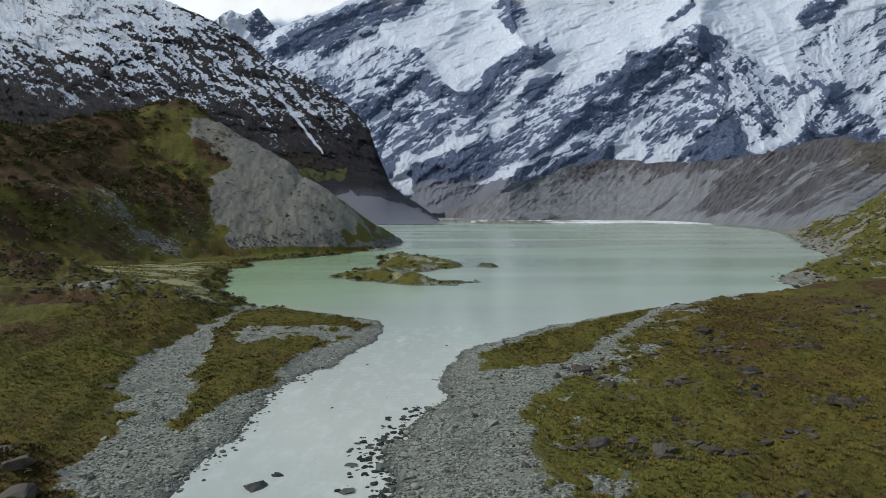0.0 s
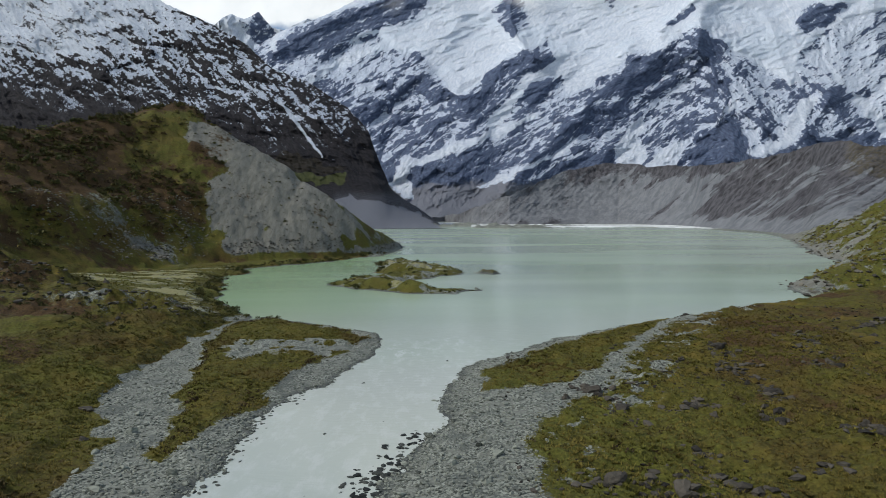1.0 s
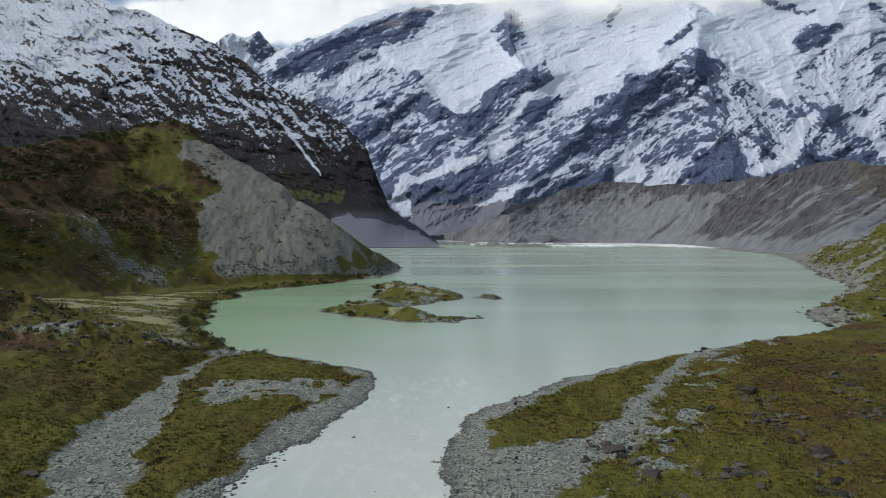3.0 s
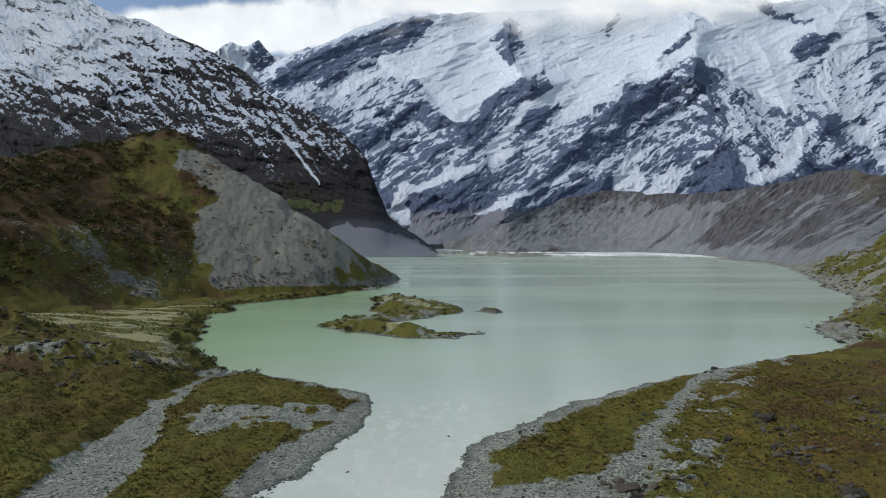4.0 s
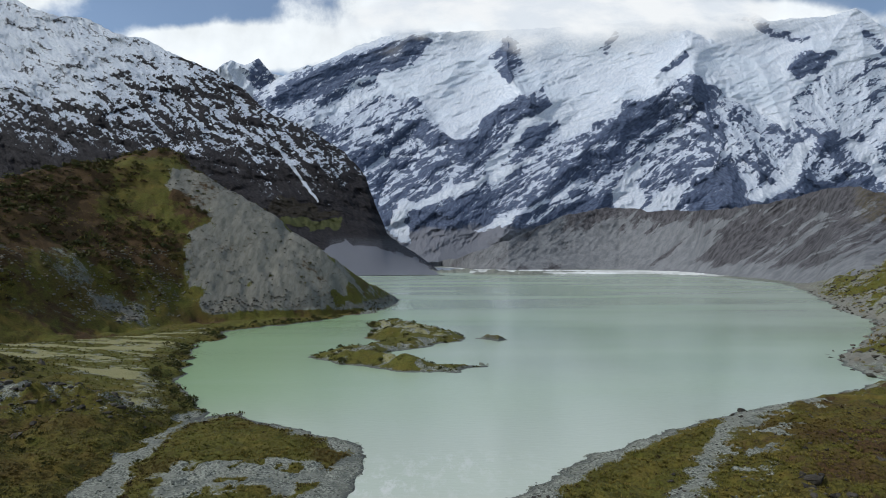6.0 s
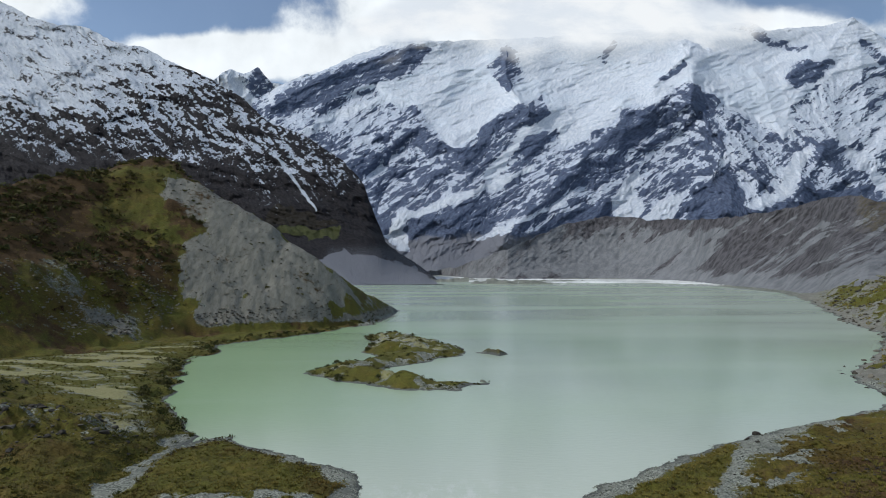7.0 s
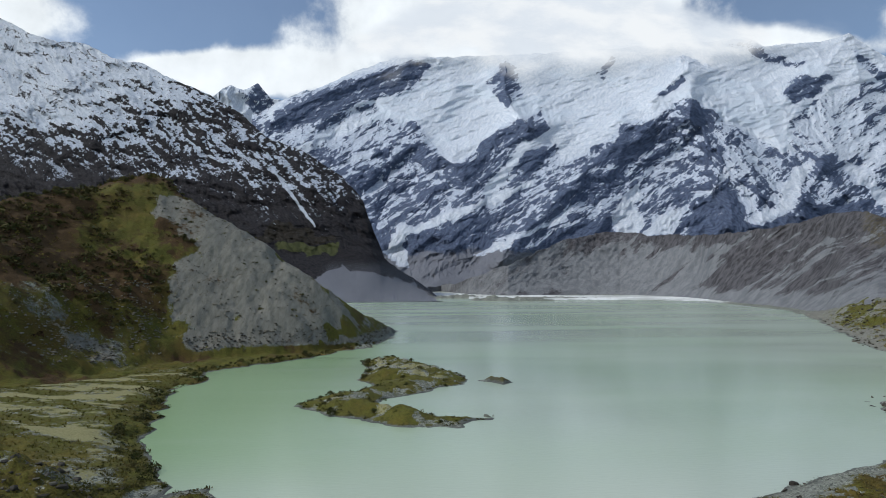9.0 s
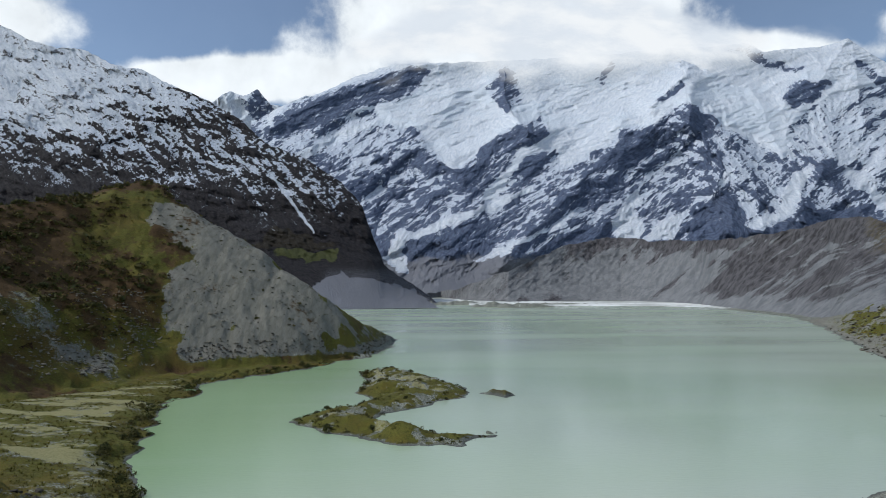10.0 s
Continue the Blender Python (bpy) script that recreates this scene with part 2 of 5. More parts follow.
def ridged(x, y, octaves=5, seed=0, gain=0.5):
    """0 in the valleys, about 1 on the crests."""
    s, amp, w = 0.0, 0.5, 1.0
    for k in range(octaves):
        r = (1 - np.abs(2 * vnoise(x, y, seed + k))) ** 2
        s = s + amp * r * w
        w = np.clip(1.6 * r, 0, 1)
        x, y, amp = 1.63 * x - 1.18 * y + 3.1, 1.18 * x + 1.63 * y + 7.7, amp * gain
    return s


def step(x, lo, hi):
    q = np.clip((x - lo) / (hi - lo), 0, 1)
    return q * q * (3 - 2 * q)


def line_distance(x, y, pts):
    best = np.full(np.shape(x), 1e18)
    for (ax, ay), (bx, by) in zip(pts[:-1], pts[1:]):
        dx, dy = bx - ax, by - ay
        q = np.clip(((x - ax) * dx + (y - ay) * dy) / (dx * dx + dy * dy + 1e-12), 0, 1)
        best = np.minimum(best, (x - ax - q * dx) ** 2 + (y - ay - q * dy) ** 2)
    return np.sqrt(best)


def inside(x, y, pts):
    """Signed distance to a closed outline, positive inside."""
    ring = list(pts) + [pts[0]]
    odd = np.zeros(np.shape(x), bool)
    for (ax, ay), (bx, by) in zip(ring[:-1], ring[1:]):
        if ay != by:
            odd ^= ((ay > y) != (by > y)) & (x < (bx - ax) * (y - ay) / (by - ay) + ax)
    d = line_distance(x, y, ring)
    return np.where(odd, d, -d)


def along(x, pairs):
    return np.interp(x, [p[0] for p in pairs], [p[1] for p in pairs])


def grid_mesh(name, px, py, pz, material, attrs=None, keep=None, wrap=False):
    """A mesh from a rectangular grid of places, with float attributes per point."""
    rows, cols = px.shape
    idx = np.arange(rows * cols).reshape(rows, cols)
    right = np.roll(idx, -1, axis=1) if wrap else idx[:, 1:]
    left = idx if wrap else idx[:, :-1]
    quads = np.stack([left[:-1], right[:-1], right[1:], left[1:]], axis=-1).reshape(-1, 4)
    if keep is not None:
        flat = keep.reshape(-1)
        quads = quads[flat[quads].any(axis=1)]
    used, remap = np.unique(quads, return_inverse=True)
    quads = remap.reshape(-1, 4)
    co = np.stack([px, py, pz], axis=-1).reshape(-1, 3)[used].astype(np.float32)
    me = bpy.data.meshes.new(name)
    me.vertices.add(len(co))
    me.vertices.foreach_set("co", co.ravel())
    me.loops.add(quads.size)
    me.loops.foreach_set("vertex_index", quads.ravel().astype(np.int32))
    me.polygons.add(len(quads))
    me.polygons.foreach_set("loop_start", np.arange(0, quads.size, 4, dtype=np.int32))
    me.update(calc_edges=True)
    me.validate()
    for key, values in (attrs or {}).items():
        if np.ndim(values) == 3:
            a = me.attributes.new(key, "FLOAT_VECTOR", "POINT")
            a.data.foreach_set("vector", values.reshape(-1, 3)[used].astype(np.float32).ravel())
        else:
            a = me.attributes.new(key, "FLOAT", "POINT")
            a.data.foreach_set("value", np.broadcast_to(values, px.shape).reshape(-1)[used].astype(np.float32))
    me.polygons.foreach_set("use_smooth", np.ones(len(quads), bool))
    me.materials.append(material)
    return new(name, me)


# ---- the plan of the shores ----
LEFT_SHORE = [(-48, 176), (-47, 183), (-51, 189), (-59, 201), (-66, 214), (-68, 224), (-73, 237), (-79, 257), (-86, 279), (-83, 294), (-89, 317),
              (-77, 337), (-59, 356), (-49, 383), (-36, 402), (-29, 445), (-29, 500), (-42, 512), (-90, 600), (-140, 820), (-150, 1050)]
FAR_SHORE = [(-90, 1130), (0, 1290), (47, 1120), (99, 1000), (200, 1035), (285, 1020), (365, 945), (362, 859), (352, 715), (310, 602), (277, 527)]
RIGHT_SHORE = [(214, 391), (199, 345), (168, 303), (141, 268), (117, 243), (112, 228), (110, 212), (88, 196), (66, 185), (54, 178), (43, 170),
               (27, 156), (14, 144), (6, 136), (3, 124), (1, 108), (0, 100), (-3, 92), (-4, 86), (-3, 75), (-4, 40), (-8, -200)]
RIVER_LEFT = [(-34, -200), (-26, 40), (-24, 75), (-22, 82), (-22, 105), (-19, 115), (-16, 124), (-13, 136), (-11, 147), (-12, 157), (-15, 163),
              (-21, 168), (-28, 171), (-34, 177), (-40, 183), (-44, 181), (-47, 175)]
WATER = LEFT_SHORE + FAR_SHORE + RIGHT_SHORE + RIVER_LEFT
ISLAND = [(-42, 252), (-36, 261), (-28, 271), (-23, 284), (-28, 296), (-28, 316), (-34, 346), (-22, 350), (-10, 341), (2, 318), (10, 303), (7, 286), (-4, 274), (-15, 262), (-18, 255), (-12, 245), (0, 238.5), (13, 235), (4, 226), (-10, 226), (-19, 232), (-30, 241)]
ISLET = [(14, 293), (18, 295), (25, 289), (21, 285)]
CHANNEL = [(-49, 182), (-50, 168), (-48, 150), (-44, 130), (-40, 112), (-35, 97), (-31, 84), (-28, 70), (-26, 40)]
SPIT_GRASS = [(-47, 158), (-47, 167), (-46, 173), (-41, 179), (-35, 175), (-28, 169), (-20, 163), (-14, 155), (-14, 147), (-18, 139), (-20, 135), (-22, 126), (-23, 117), (-24, 107),
              (-26, 100), (-27, 91), (-29, 93), (-31, 102), (-34, 111), (-38, 121), (-41, 134), (-45, 150)]
STRIP_GRASS = [(6, 116), (8, 124), (13, 134), (19, 142), (29, 153), (43, 166), (54, 178), (51, 169), (46, 160), (39, 150), (33, 141), (28, 132), (23, 124), (16, 117)]
GRAVEL_PATCH = [(-41, 143), (-37, 150), (-25, 151), (-12, 148), (-12, 139), (-20, 137), (-28, 136), (-36, 135)]
WEST_EDGE = [(40, -27), (74, -31), (84, -35), (89, -36), (96, -36), (100, -38), (105, -43), (114, -47), (123, -48.5), (132, -49.5), (150, -50), (165, -49.5), (177, -47.5)]
RIGHT_GRASS = [(74, 182), (64, 175), (55, 165), (44, 153), (37, 142), (33, 132), (28, 121), (24, 113), (18, 110), (12, 102), (10, 94), (11, 88), (10, 82), (11, 76), (10, 40), (8, -200), (400, -200), (400, 190), (118, 214), (90, 194)]
HILL_FOOT = [(-300, 130), (-190, 190), (-142, 258), (-112, 345), (-62, 378), (-40, 408), (-33, 445), (-32, 498), (-46, 512), (-95, 600), (-150, 800), (-800, 900), (-800, 130)]
SAND = [(-124, 212), (-104, 208), (-84, 198), (-66, 184), (-57, 178), (-58, 190), (-70, 213), (-76, 225), (-84, 262), (-93, 290), (-92, 318), (-104, 333), (-114, 302), (-133, 262), (-130, 232)]
SCREE = [(-164, 440), (-151, 421), (-142, 409), (-128, 408), (-126, 400), (-137, 395), (-130, 378), (-122, 368), (-110, 344), (-62, 374), (-44, 404), (-38, 440), (-70, 470), (-110, 470), (-150, 450)]
MEADOW = [(-192, 428), (-180, 455), (-166, 460), (-158, 438), (-146, 412), (-136, 396), (-157, 376), (-176, 378), (-183, 396)]


def shore(x, y):
    """Metres of dry land between a place and the water's edge, negative in the water."""
    wob = fbm(x / 7, y / 7, 4, 11) * (1.6 + np.hypot(x, y) / 160)
    land = -inside(x, y, WATER)
    isle = np.maximum(inside(x, y, ISLAND), inside(x, y, ISLET))
    return np.maximum(land, isle) + wob, isle


def hill(x, y):
    sway = 9 - 8 * step(inside(x, y, SCREE), -30, 0)
    d = inside(x + sway * fbm(x / 40, y / 40, 3, 31), y + sway * fbm(x / 40, y / 40, 3, 37), HILL_FOOT)
    tilt = along(x, [(-270, 0.44), (-225, 0.66), (-170, 0.80), (-130, 0.84), (-90, 0.88), (-55, 1.2), (-30, 1.4)])
    face = np.maximum(d, 0) * tilt
    top = along(x, [(-800, 95), (-400, 48), (-294, 44), (-245, 54), (-222, 69), (-204, 89), (-180, 103), (-148, 85), (-118, 66), (-95, 56), (-65, 45), (-45, 31), (-34, 13), (-28, 2)])
    yc = along(x, [(-800, 480), (-294, 440), (-245, 450), (-193, 490), (-148, 445), (-103, 440), (-65, 408), (-45, 425), (-29, 498)])
    top = top - 0.62 * np.maximum(y - yc, 0)
    k = 5.0
    z = -k * np.log(np.exp(-face / k) + np.exp(-np.maximum(top, -20) / k))
    terrace = 5 * np.exp(-((z - 26) / 9) ** 2) * step(-x, 120, 160)
    z = z + terrace
    return np.maximum(z, 0), d


def ground_height(x, y):
    s, isle = shore(x, y)
    r = np.hypot(x, y)
    z = np.where(s > 0, 1.0 * (1 - np.exp(-np.maximum(s, 0) / 5.0)), np.maximum(s * 0.22, -3.0))
    inland = step(s, 0.0, 10.0)
    west = step(-x, 46, 60) * step(1300 - y, 0, 300)
    z = z + west * inland * np.minimum(0.10 * np.maximum(-50 - x, 0), 9) * step(330 - y, 0, 160)
    z = z + 4.0 * np.exp(-(((x + 76) / 17) ** 2 + ((y - 174) / 9) ** 2)) * (1 + fbm(x / 4, y / 4, 4, 41))
    z = z + 6.0 * np.exp(-(((x + 112) / 17) ** 2 + ((y - 196) / 12) ** 2)) * (1 + 0.6 * fbm(x / 6, y / 6, 4, 45))
    east = step(x, 12, 60) * inland
    z = z + east * np.minimum(0.028 * np.maximum(x - 12, 0), 6) * step(215 - y, 0, 12)
    bank = step(y, 214, 250) * step(x, 100, 130) * step(700 - y, 0, 150)
    z = z + bank * np.minimum(0.46 * np.maximum(s - 2, 0) * (1 + 0.6 * fbm(x / 25, y / 25, 4, 43)), 60)
    z = z + step(isle, 0, 8) * 1.6 * (1 + 1.4 * fbm(x / 9, y / 9, 3, 47))
    z = z + step(inside(x, y, ISLET), -0.5, 2.5) * 1.3
    ch = line_distance(x, y, CHANNEL)
    cw = along(y, [(40, 9), (97, 6.5), (130, 5.5), (150, 4), (168, 2.4), (182, 1.2)])
    groove = 1 - step(ch + 1.2 * fbm(x / 5, y / 5, 3, 53), cw - 1.2, cw + 1.8)
    z = np.where(s > -1, z * (1 - groove) + groove * 0.12, z)
    hz, hd = hill(x, y)
    screed = 1 - 0.8 * step(inside(x, y, SCREE), -6, 6)
    z = z + hz + screed * step(hz, 1, 20) * (2.2 * fbm(x / 18, y / 18, 5, 59) + 1.2 * (ridged(x / 12, y / 30, 4, 61) - 0.4))
    turf = np.maximum.reduce([step(inside(x, y, p), -2, 3) for p in (RIGHT_GRASS, STRIP_GRASS, SPIT_GRASS)] + [step(along(y, WEST_EDGE) - x, -2, 3), step(y, 186, 194)])
    rough = step(s, 0, 4) * (1 - 0.8 * groove) * (0.22 + 0.78 * turf) * (1 - 0.8 * step(inside(x, y, SAND), -6, 4))
    z = z + rough * ((0.55 + 1.7 * west) * fbm(x / 9, y / 9, 4, 67) + (0.60 + 0.35 * step(x, 8, 20)) * fbm(x / 2.4, y / 2.4, 4, 71))
    z = z + (1 - rough) * 0.10 * fbm(x / 1.3, y / 1.3, 3, 73)
    for mx, my, mw, mh in ((70, 1040, 34, 7), (125, 1015, 36, 5), (10, 1150, 44, 8), (180, 1060, 60, 3.5), (-40, 1100, 20, 3)):
        z = z + mh * np.exp(-(((x - mx) / mw) ** 2 + ((y - my) / 18) ** 2)) * (1 + fbm(x / 9, y / 9, 3, 83))
    far = step(r, 1500, 1900)
    return z * (1 - far) + far * (2 + 8 * fbm(x / 300, y / 300, 3, 79)), s, hz, hd, groove


def meadow_side(x, y):
    """1 on the open green shoulder of the moraine hill, 0 in the scrub about it."""
    return step(inside(x + 9 * fbm(x / 12, y / 12, 4, 119, 0.65), y + 9 * fbm(x / 12, y / 12, 4, 123, 0.65), MEADOW), -3, 3)


def ground_cover(x, y, z, s, hz, hd, groove):
    wx, wy = x + 2.6 * fbm(x / 5, y / 5, 4, 101), y + 2.6 * fbm(x / 5, y / 5, 4, 103)
    soft = lambda poly, w=2.0: step(inside(wx, wy, poly), -w, w)
    grass = np.maximum.reduce([soft(SPIT_GRASS, 1.8), soft(STRIP_GRASS, 1.8), soft(RIGHT_GRASS, 4.0) * (1 - 0.85 * step(fbm(x / 4, y / 4, 4, 143, 0.65), 0.12, 0.28) * (1 - step(inside(x, y, RIGHT_GRASS), 3, 11)))])
    grass = grass * (1 - 0.95 * soft(GRAVEL_PATCH, 2.5) * step(fbm(x / 3, y / 3, 4, 121), -0.34, -0.10))
    westland = step(s, 0.1, 1.4) * np.where(y < 176, step(along(wy, WEST_EDGE) - wx, -1.2, 1.2), step(-x, 40, 46) * (1 - groove))
    grass = np.maximum(grass, westland * (1 - soft(SPIT_GRASS)))
    grass = np.maximum(grass, step(s, 0.2, 1.4) * step(inside(x, y, ISLAND), -2.0, 0.0) * (0.9 - 0.5 * (fbm(x / 6, y / 6, 3, 125) > 0.2)))
    grass = np.maximum(grass, step(y, 212, 222) * step(650 - y, 0, 100) * step(x, 90, 110) * step(s, 1, 6) * (1 - 0.6 * step(y, 236, 262) * (1 - step(s, 6, 22))) * (0.72 + 1.2 * fbm(x / 12, y / 12, 5, 107, 0.7)))
    grass = np.maximum(grass, 0.8 * step(inside(x, y, ISLET), 0.0, 1.5))
    sand = soft(SAND, 7) * (0.43 + 0.10 * step(y, 232, 250) + 0.95 * fbm(x / 16, y / 8, 5, 129, 0.74)) + step(inside(x, y, ISLAND), 2, 6) * 0.6 * step(fbm(x / 7, y / 7, 4, 109), 0.0, 0.35)
    qx, qy = x + 11 * fbm(x / 16, y / 16, 5, 119, 0.65), y + 11 * fbm(x / 16, y / 16, 5, 123, 0.65)
    scree = step(inside(qx, qy, SCREE), -3, 3) * step(hz, 1.5, 5)
    behind = step(y, 380, 400) * step(hz, 0.5, 3) * step(x, -100, -60)
    scree = np.maximum(scree, behind)
    fringe = step(hz, 2, 5) * step(x, -125, -95) * step(fbm(x / 7, y / 7, 4, 117) + 0.5 * step(y, 418, 440) + 0.7 * step(x, -75, -45), 0.42, 0.7) * 0.8
    scree = scree * (1 - fringe)
    debris = step(-x, 90, 110) * (1 - step(np.abs(hz - 11 - 20 * fbm(x / 22, y / 22, 4, 113)), 1, 7)) * 0.30 * step(hz, 2, 5)
    scree = np.maximum(scree, debris)
    heap = 0.95 * np.exp(-(((x + 133) / 13) ** 2 + ((y - 321) / 10) ** 2)) + 0.45 * np.exp(-(((x + 156) / 9) ** 2 + ((y - 318) / 12) ** 2))
    scree = np.maximum(scree, np.clip(heap * (1 + 1.3 * fbm(x / 5, y / 5, 4, 149)), 0, 1))
    meadow = meadow_side(x, y)
    rubble = step(y, 216, 236) * step(x, 100, 120) * step(s, 0.5, 2) * (1 - step(y, 620, 700))
    grass = np.maximum(grass, fringe) * (1 - scree) * (1 - sand)
    scree = np.maximum(scree, 0.85 * rubble * (1 - grass))
    heath = (1 - meadow) * step(-x, 118, 150) * (step(hz, 22, 34) * (0.62 + 0.6 * fbm(x / 24, y / 24, 5, 141, 0.6)) + (1 - step(hz, 22, 34)) * step(hz, 4, 10) * (0.24 + 0.7 * fbm(x / 18, y / 18, 5, 145, 0.6)))
    # westland term: brown heath, its noise also painting the bank slope's shade
    heath = heath + (0.34 + 0.7 * fbm(x / 14, y / 14, 4, 133, 0.6)) * step(x, 22, 60) * step(y, 50, 70) * (1 - step(y, 196, 212)) * grass + 0.33 * soft(SPIT_GRASS) * step(-(y - 150), 0, 40) + (0.26 + 0.7 * fbm(x / 18, y / 18, 4, 147, 0.6)) * westland + 0.35 * np.exp(-(((x + 112) / 20) ** 2 + ((y - 194) / 13) ** 2)) + 0.3 * np.exp(-(((x + 78) / 16) ** 2 + ((y - 164) / 5) ** 2))
    heath = heath * (1 - 0.85 * soft(SAND, 14))
    rocks = 1.3 * np.exp(-(((x + 76) / 19) ** 2 + ((y - 176) / 8) ** 2)) * (0.6 + fbm(x / 5, y / 5, 4, 127))
    grass, heath = grass * np.clip(1 - rocks, 0, 1), heath * np.clip(1 - rocks, 0, 1)
    silt = step(y, 880, 930) * (1 - step(s, 150, 240)) * step(s, 0.5, 4) * (0.75 + 0.8 * fbm(x / 60, y / 25, 3, 137)) * (1 - step(z, 2.0, 3.2))
    wet = (1 - step(s, 0.1, 1.6)) * 0.75 * (1 - step(y, 800, 900))
    return {"grass": np.clip(grass, 0, 1), "sand": np.clip(sand, 0, 1), "scree": np.clip(scree, 0, 1), "heath": np.clip(heath * (1 - 0.6 * scree), 0, 1), "lush": np.clip(0.9 * step(y, 205, 216) * step(x, 90, 110) + 0.8 * westland * step(fbm(x / 20, y / 20, 4, 163, 0.55), -0.12, 0.2) * step(y, 90, 110) + 0.4 * meadow * step(hz, 20, 30) + step(x, 5, 12) * (1 - step(x, 22, 46)) * step(150 - y, 0, 40) + 0.5 * soft(SPIT_GRASS) + 0.3 * soft(STRIP_GRASS) + 0.75 * soft(SAND, 16) + 0.7 * fringe + 0.8 * step(inside(x, y, ISLAND), -1, 2), 0, 1), "wet": wet, "silt": np.clip(silt, 0, 1)}


ORIGIN_Y = 18.0
fine_az = np.linspace(-radians(41), radians(41), 780)
coarse_az = np.linspace(radians(41), 2 * math.pi - radians(41), 60)[1:-1]
azimuth = np.concatenate([fine_az, coarse_az])
radius = np.concatenate([np.geomspace(1, 46, 16)[:-1], np.geomspace(46, 430, 470)[:-1], np.geomspace(430, 1450, 130)[:-1], np.geomspace(1450, 4900, 14)])
AZ, RR = np.meshgrid(azimuth, radius)
gx, gy = RR * np.sin(AZ), ORIGIN_Y + RR * np.cos(AZ)
gz, gs, ghz, ghd, ggr = ground_height(gx, gy)
ground = grid_mesh("ground", gx, gy, gz, ground_material(), ground_cover(gx, gy, gz, gs, ghz, ghd, ggr), keep=gz > -1.2, wrap=True)
tagged(ground, "valley ground of olive tussock grass, grey river gravel and scree", "ground", kind="structure")

# ---- the water ----
lake_az, lake_r = np.linspace(-radians(60), radians(60), 240), np.geomspace(3, 1800, 300)
LA, LR = np.meshgrid(lake_az, lake_r)
lx, ly = LR * np.sin(LA), LR * np.cos(LA)
lz = np.full_like(lx, 0.0)
river_bit = step(170 - ly, 0, 50)
lake = grid_mesh("lake_water", lx, ly, lz, water_material(), {"bay": 0.8 * np.exp(-(np.maximum(lx + 62, 0) / 45) ** 2 - (np.maximum(np.abs(ly - 290) - 90, 0) / 60) ** 2), "silt": np.maximum(river_bit, 0.6 * step(215 - ly, 0, 60)), "rapid": river_bit * 0.30 + 0.4 * np.exp(-(((lx - 1) / 9) ** 2 + ((ly - 151) / 5) ** 2)) + 0.65 * np.exp(-(((lx + 8) / 5) ** 2 + ((ly - 143) / 4.5) ** 2))})
tagged(lake, "milky pale green glacial lake and its outlet stream", "water", kind="structure")

# ---- mountains, fitted to the camera's view: u bearing, v rise (thousandths) from its last place ----
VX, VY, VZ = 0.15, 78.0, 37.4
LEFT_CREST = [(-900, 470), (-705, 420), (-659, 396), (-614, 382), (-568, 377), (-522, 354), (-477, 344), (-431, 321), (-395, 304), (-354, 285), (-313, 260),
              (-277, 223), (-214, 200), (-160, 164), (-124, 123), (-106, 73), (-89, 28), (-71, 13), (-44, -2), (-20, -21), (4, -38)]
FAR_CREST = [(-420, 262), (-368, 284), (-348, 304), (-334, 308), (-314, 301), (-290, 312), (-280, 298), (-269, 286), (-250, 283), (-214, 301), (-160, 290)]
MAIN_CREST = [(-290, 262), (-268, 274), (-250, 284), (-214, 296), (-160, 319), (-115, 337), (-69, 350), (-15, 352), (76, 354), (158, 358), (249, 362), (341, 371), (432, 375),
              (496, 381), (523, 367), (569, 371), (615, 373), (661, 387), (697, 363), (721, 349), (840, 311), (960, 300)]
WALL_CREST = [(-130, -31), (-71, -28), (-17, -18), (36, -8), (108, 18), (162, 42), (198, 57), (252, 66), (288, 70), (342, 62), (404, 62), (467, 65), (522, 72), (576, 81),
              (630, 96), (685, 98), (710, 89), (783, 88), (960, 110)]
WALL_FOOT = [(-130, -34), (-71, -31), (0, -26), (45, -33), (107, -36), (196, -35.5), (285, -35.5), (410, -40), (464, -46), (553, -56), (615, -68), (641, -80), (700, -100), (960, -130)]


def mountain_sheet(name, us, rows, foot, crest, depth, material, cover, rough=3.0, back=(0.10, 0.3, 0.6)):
    """A mountain side shaped in the camera's view from foot to crest, and its far slope behind."""
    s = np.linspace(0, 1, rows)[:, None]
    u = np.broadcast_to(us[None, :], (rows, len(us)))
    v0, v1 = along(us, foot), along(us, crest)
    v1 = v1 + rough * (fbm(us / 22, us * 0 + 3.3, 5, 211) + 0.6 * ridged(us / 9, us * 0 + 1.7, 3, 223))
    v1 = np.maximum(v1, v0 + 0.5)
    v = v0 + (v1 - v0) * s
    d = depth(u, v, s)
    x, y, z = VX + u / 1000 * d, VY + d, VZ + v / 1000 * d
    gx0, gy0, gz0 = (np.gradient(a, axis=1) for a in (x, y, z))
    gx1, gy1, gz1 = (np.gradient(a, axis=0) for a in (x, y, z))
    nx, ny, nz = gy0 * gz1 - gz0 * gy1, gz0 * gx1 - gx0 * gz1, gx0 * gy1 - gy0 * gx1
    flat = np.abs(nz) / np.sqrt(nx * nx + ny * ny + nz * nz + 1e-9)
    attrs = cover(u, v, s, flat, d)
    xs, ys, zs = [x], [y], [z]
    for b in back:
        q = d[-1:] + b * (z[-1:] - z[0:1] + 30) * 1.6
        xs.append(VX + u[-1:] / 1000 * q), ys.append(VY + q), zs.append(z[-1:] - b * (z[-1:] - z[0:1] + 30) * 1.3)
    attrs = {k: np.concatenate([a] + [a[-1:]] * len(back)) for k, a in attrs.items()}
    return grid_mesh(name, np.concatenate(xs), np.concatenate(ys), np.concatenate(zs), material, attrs)


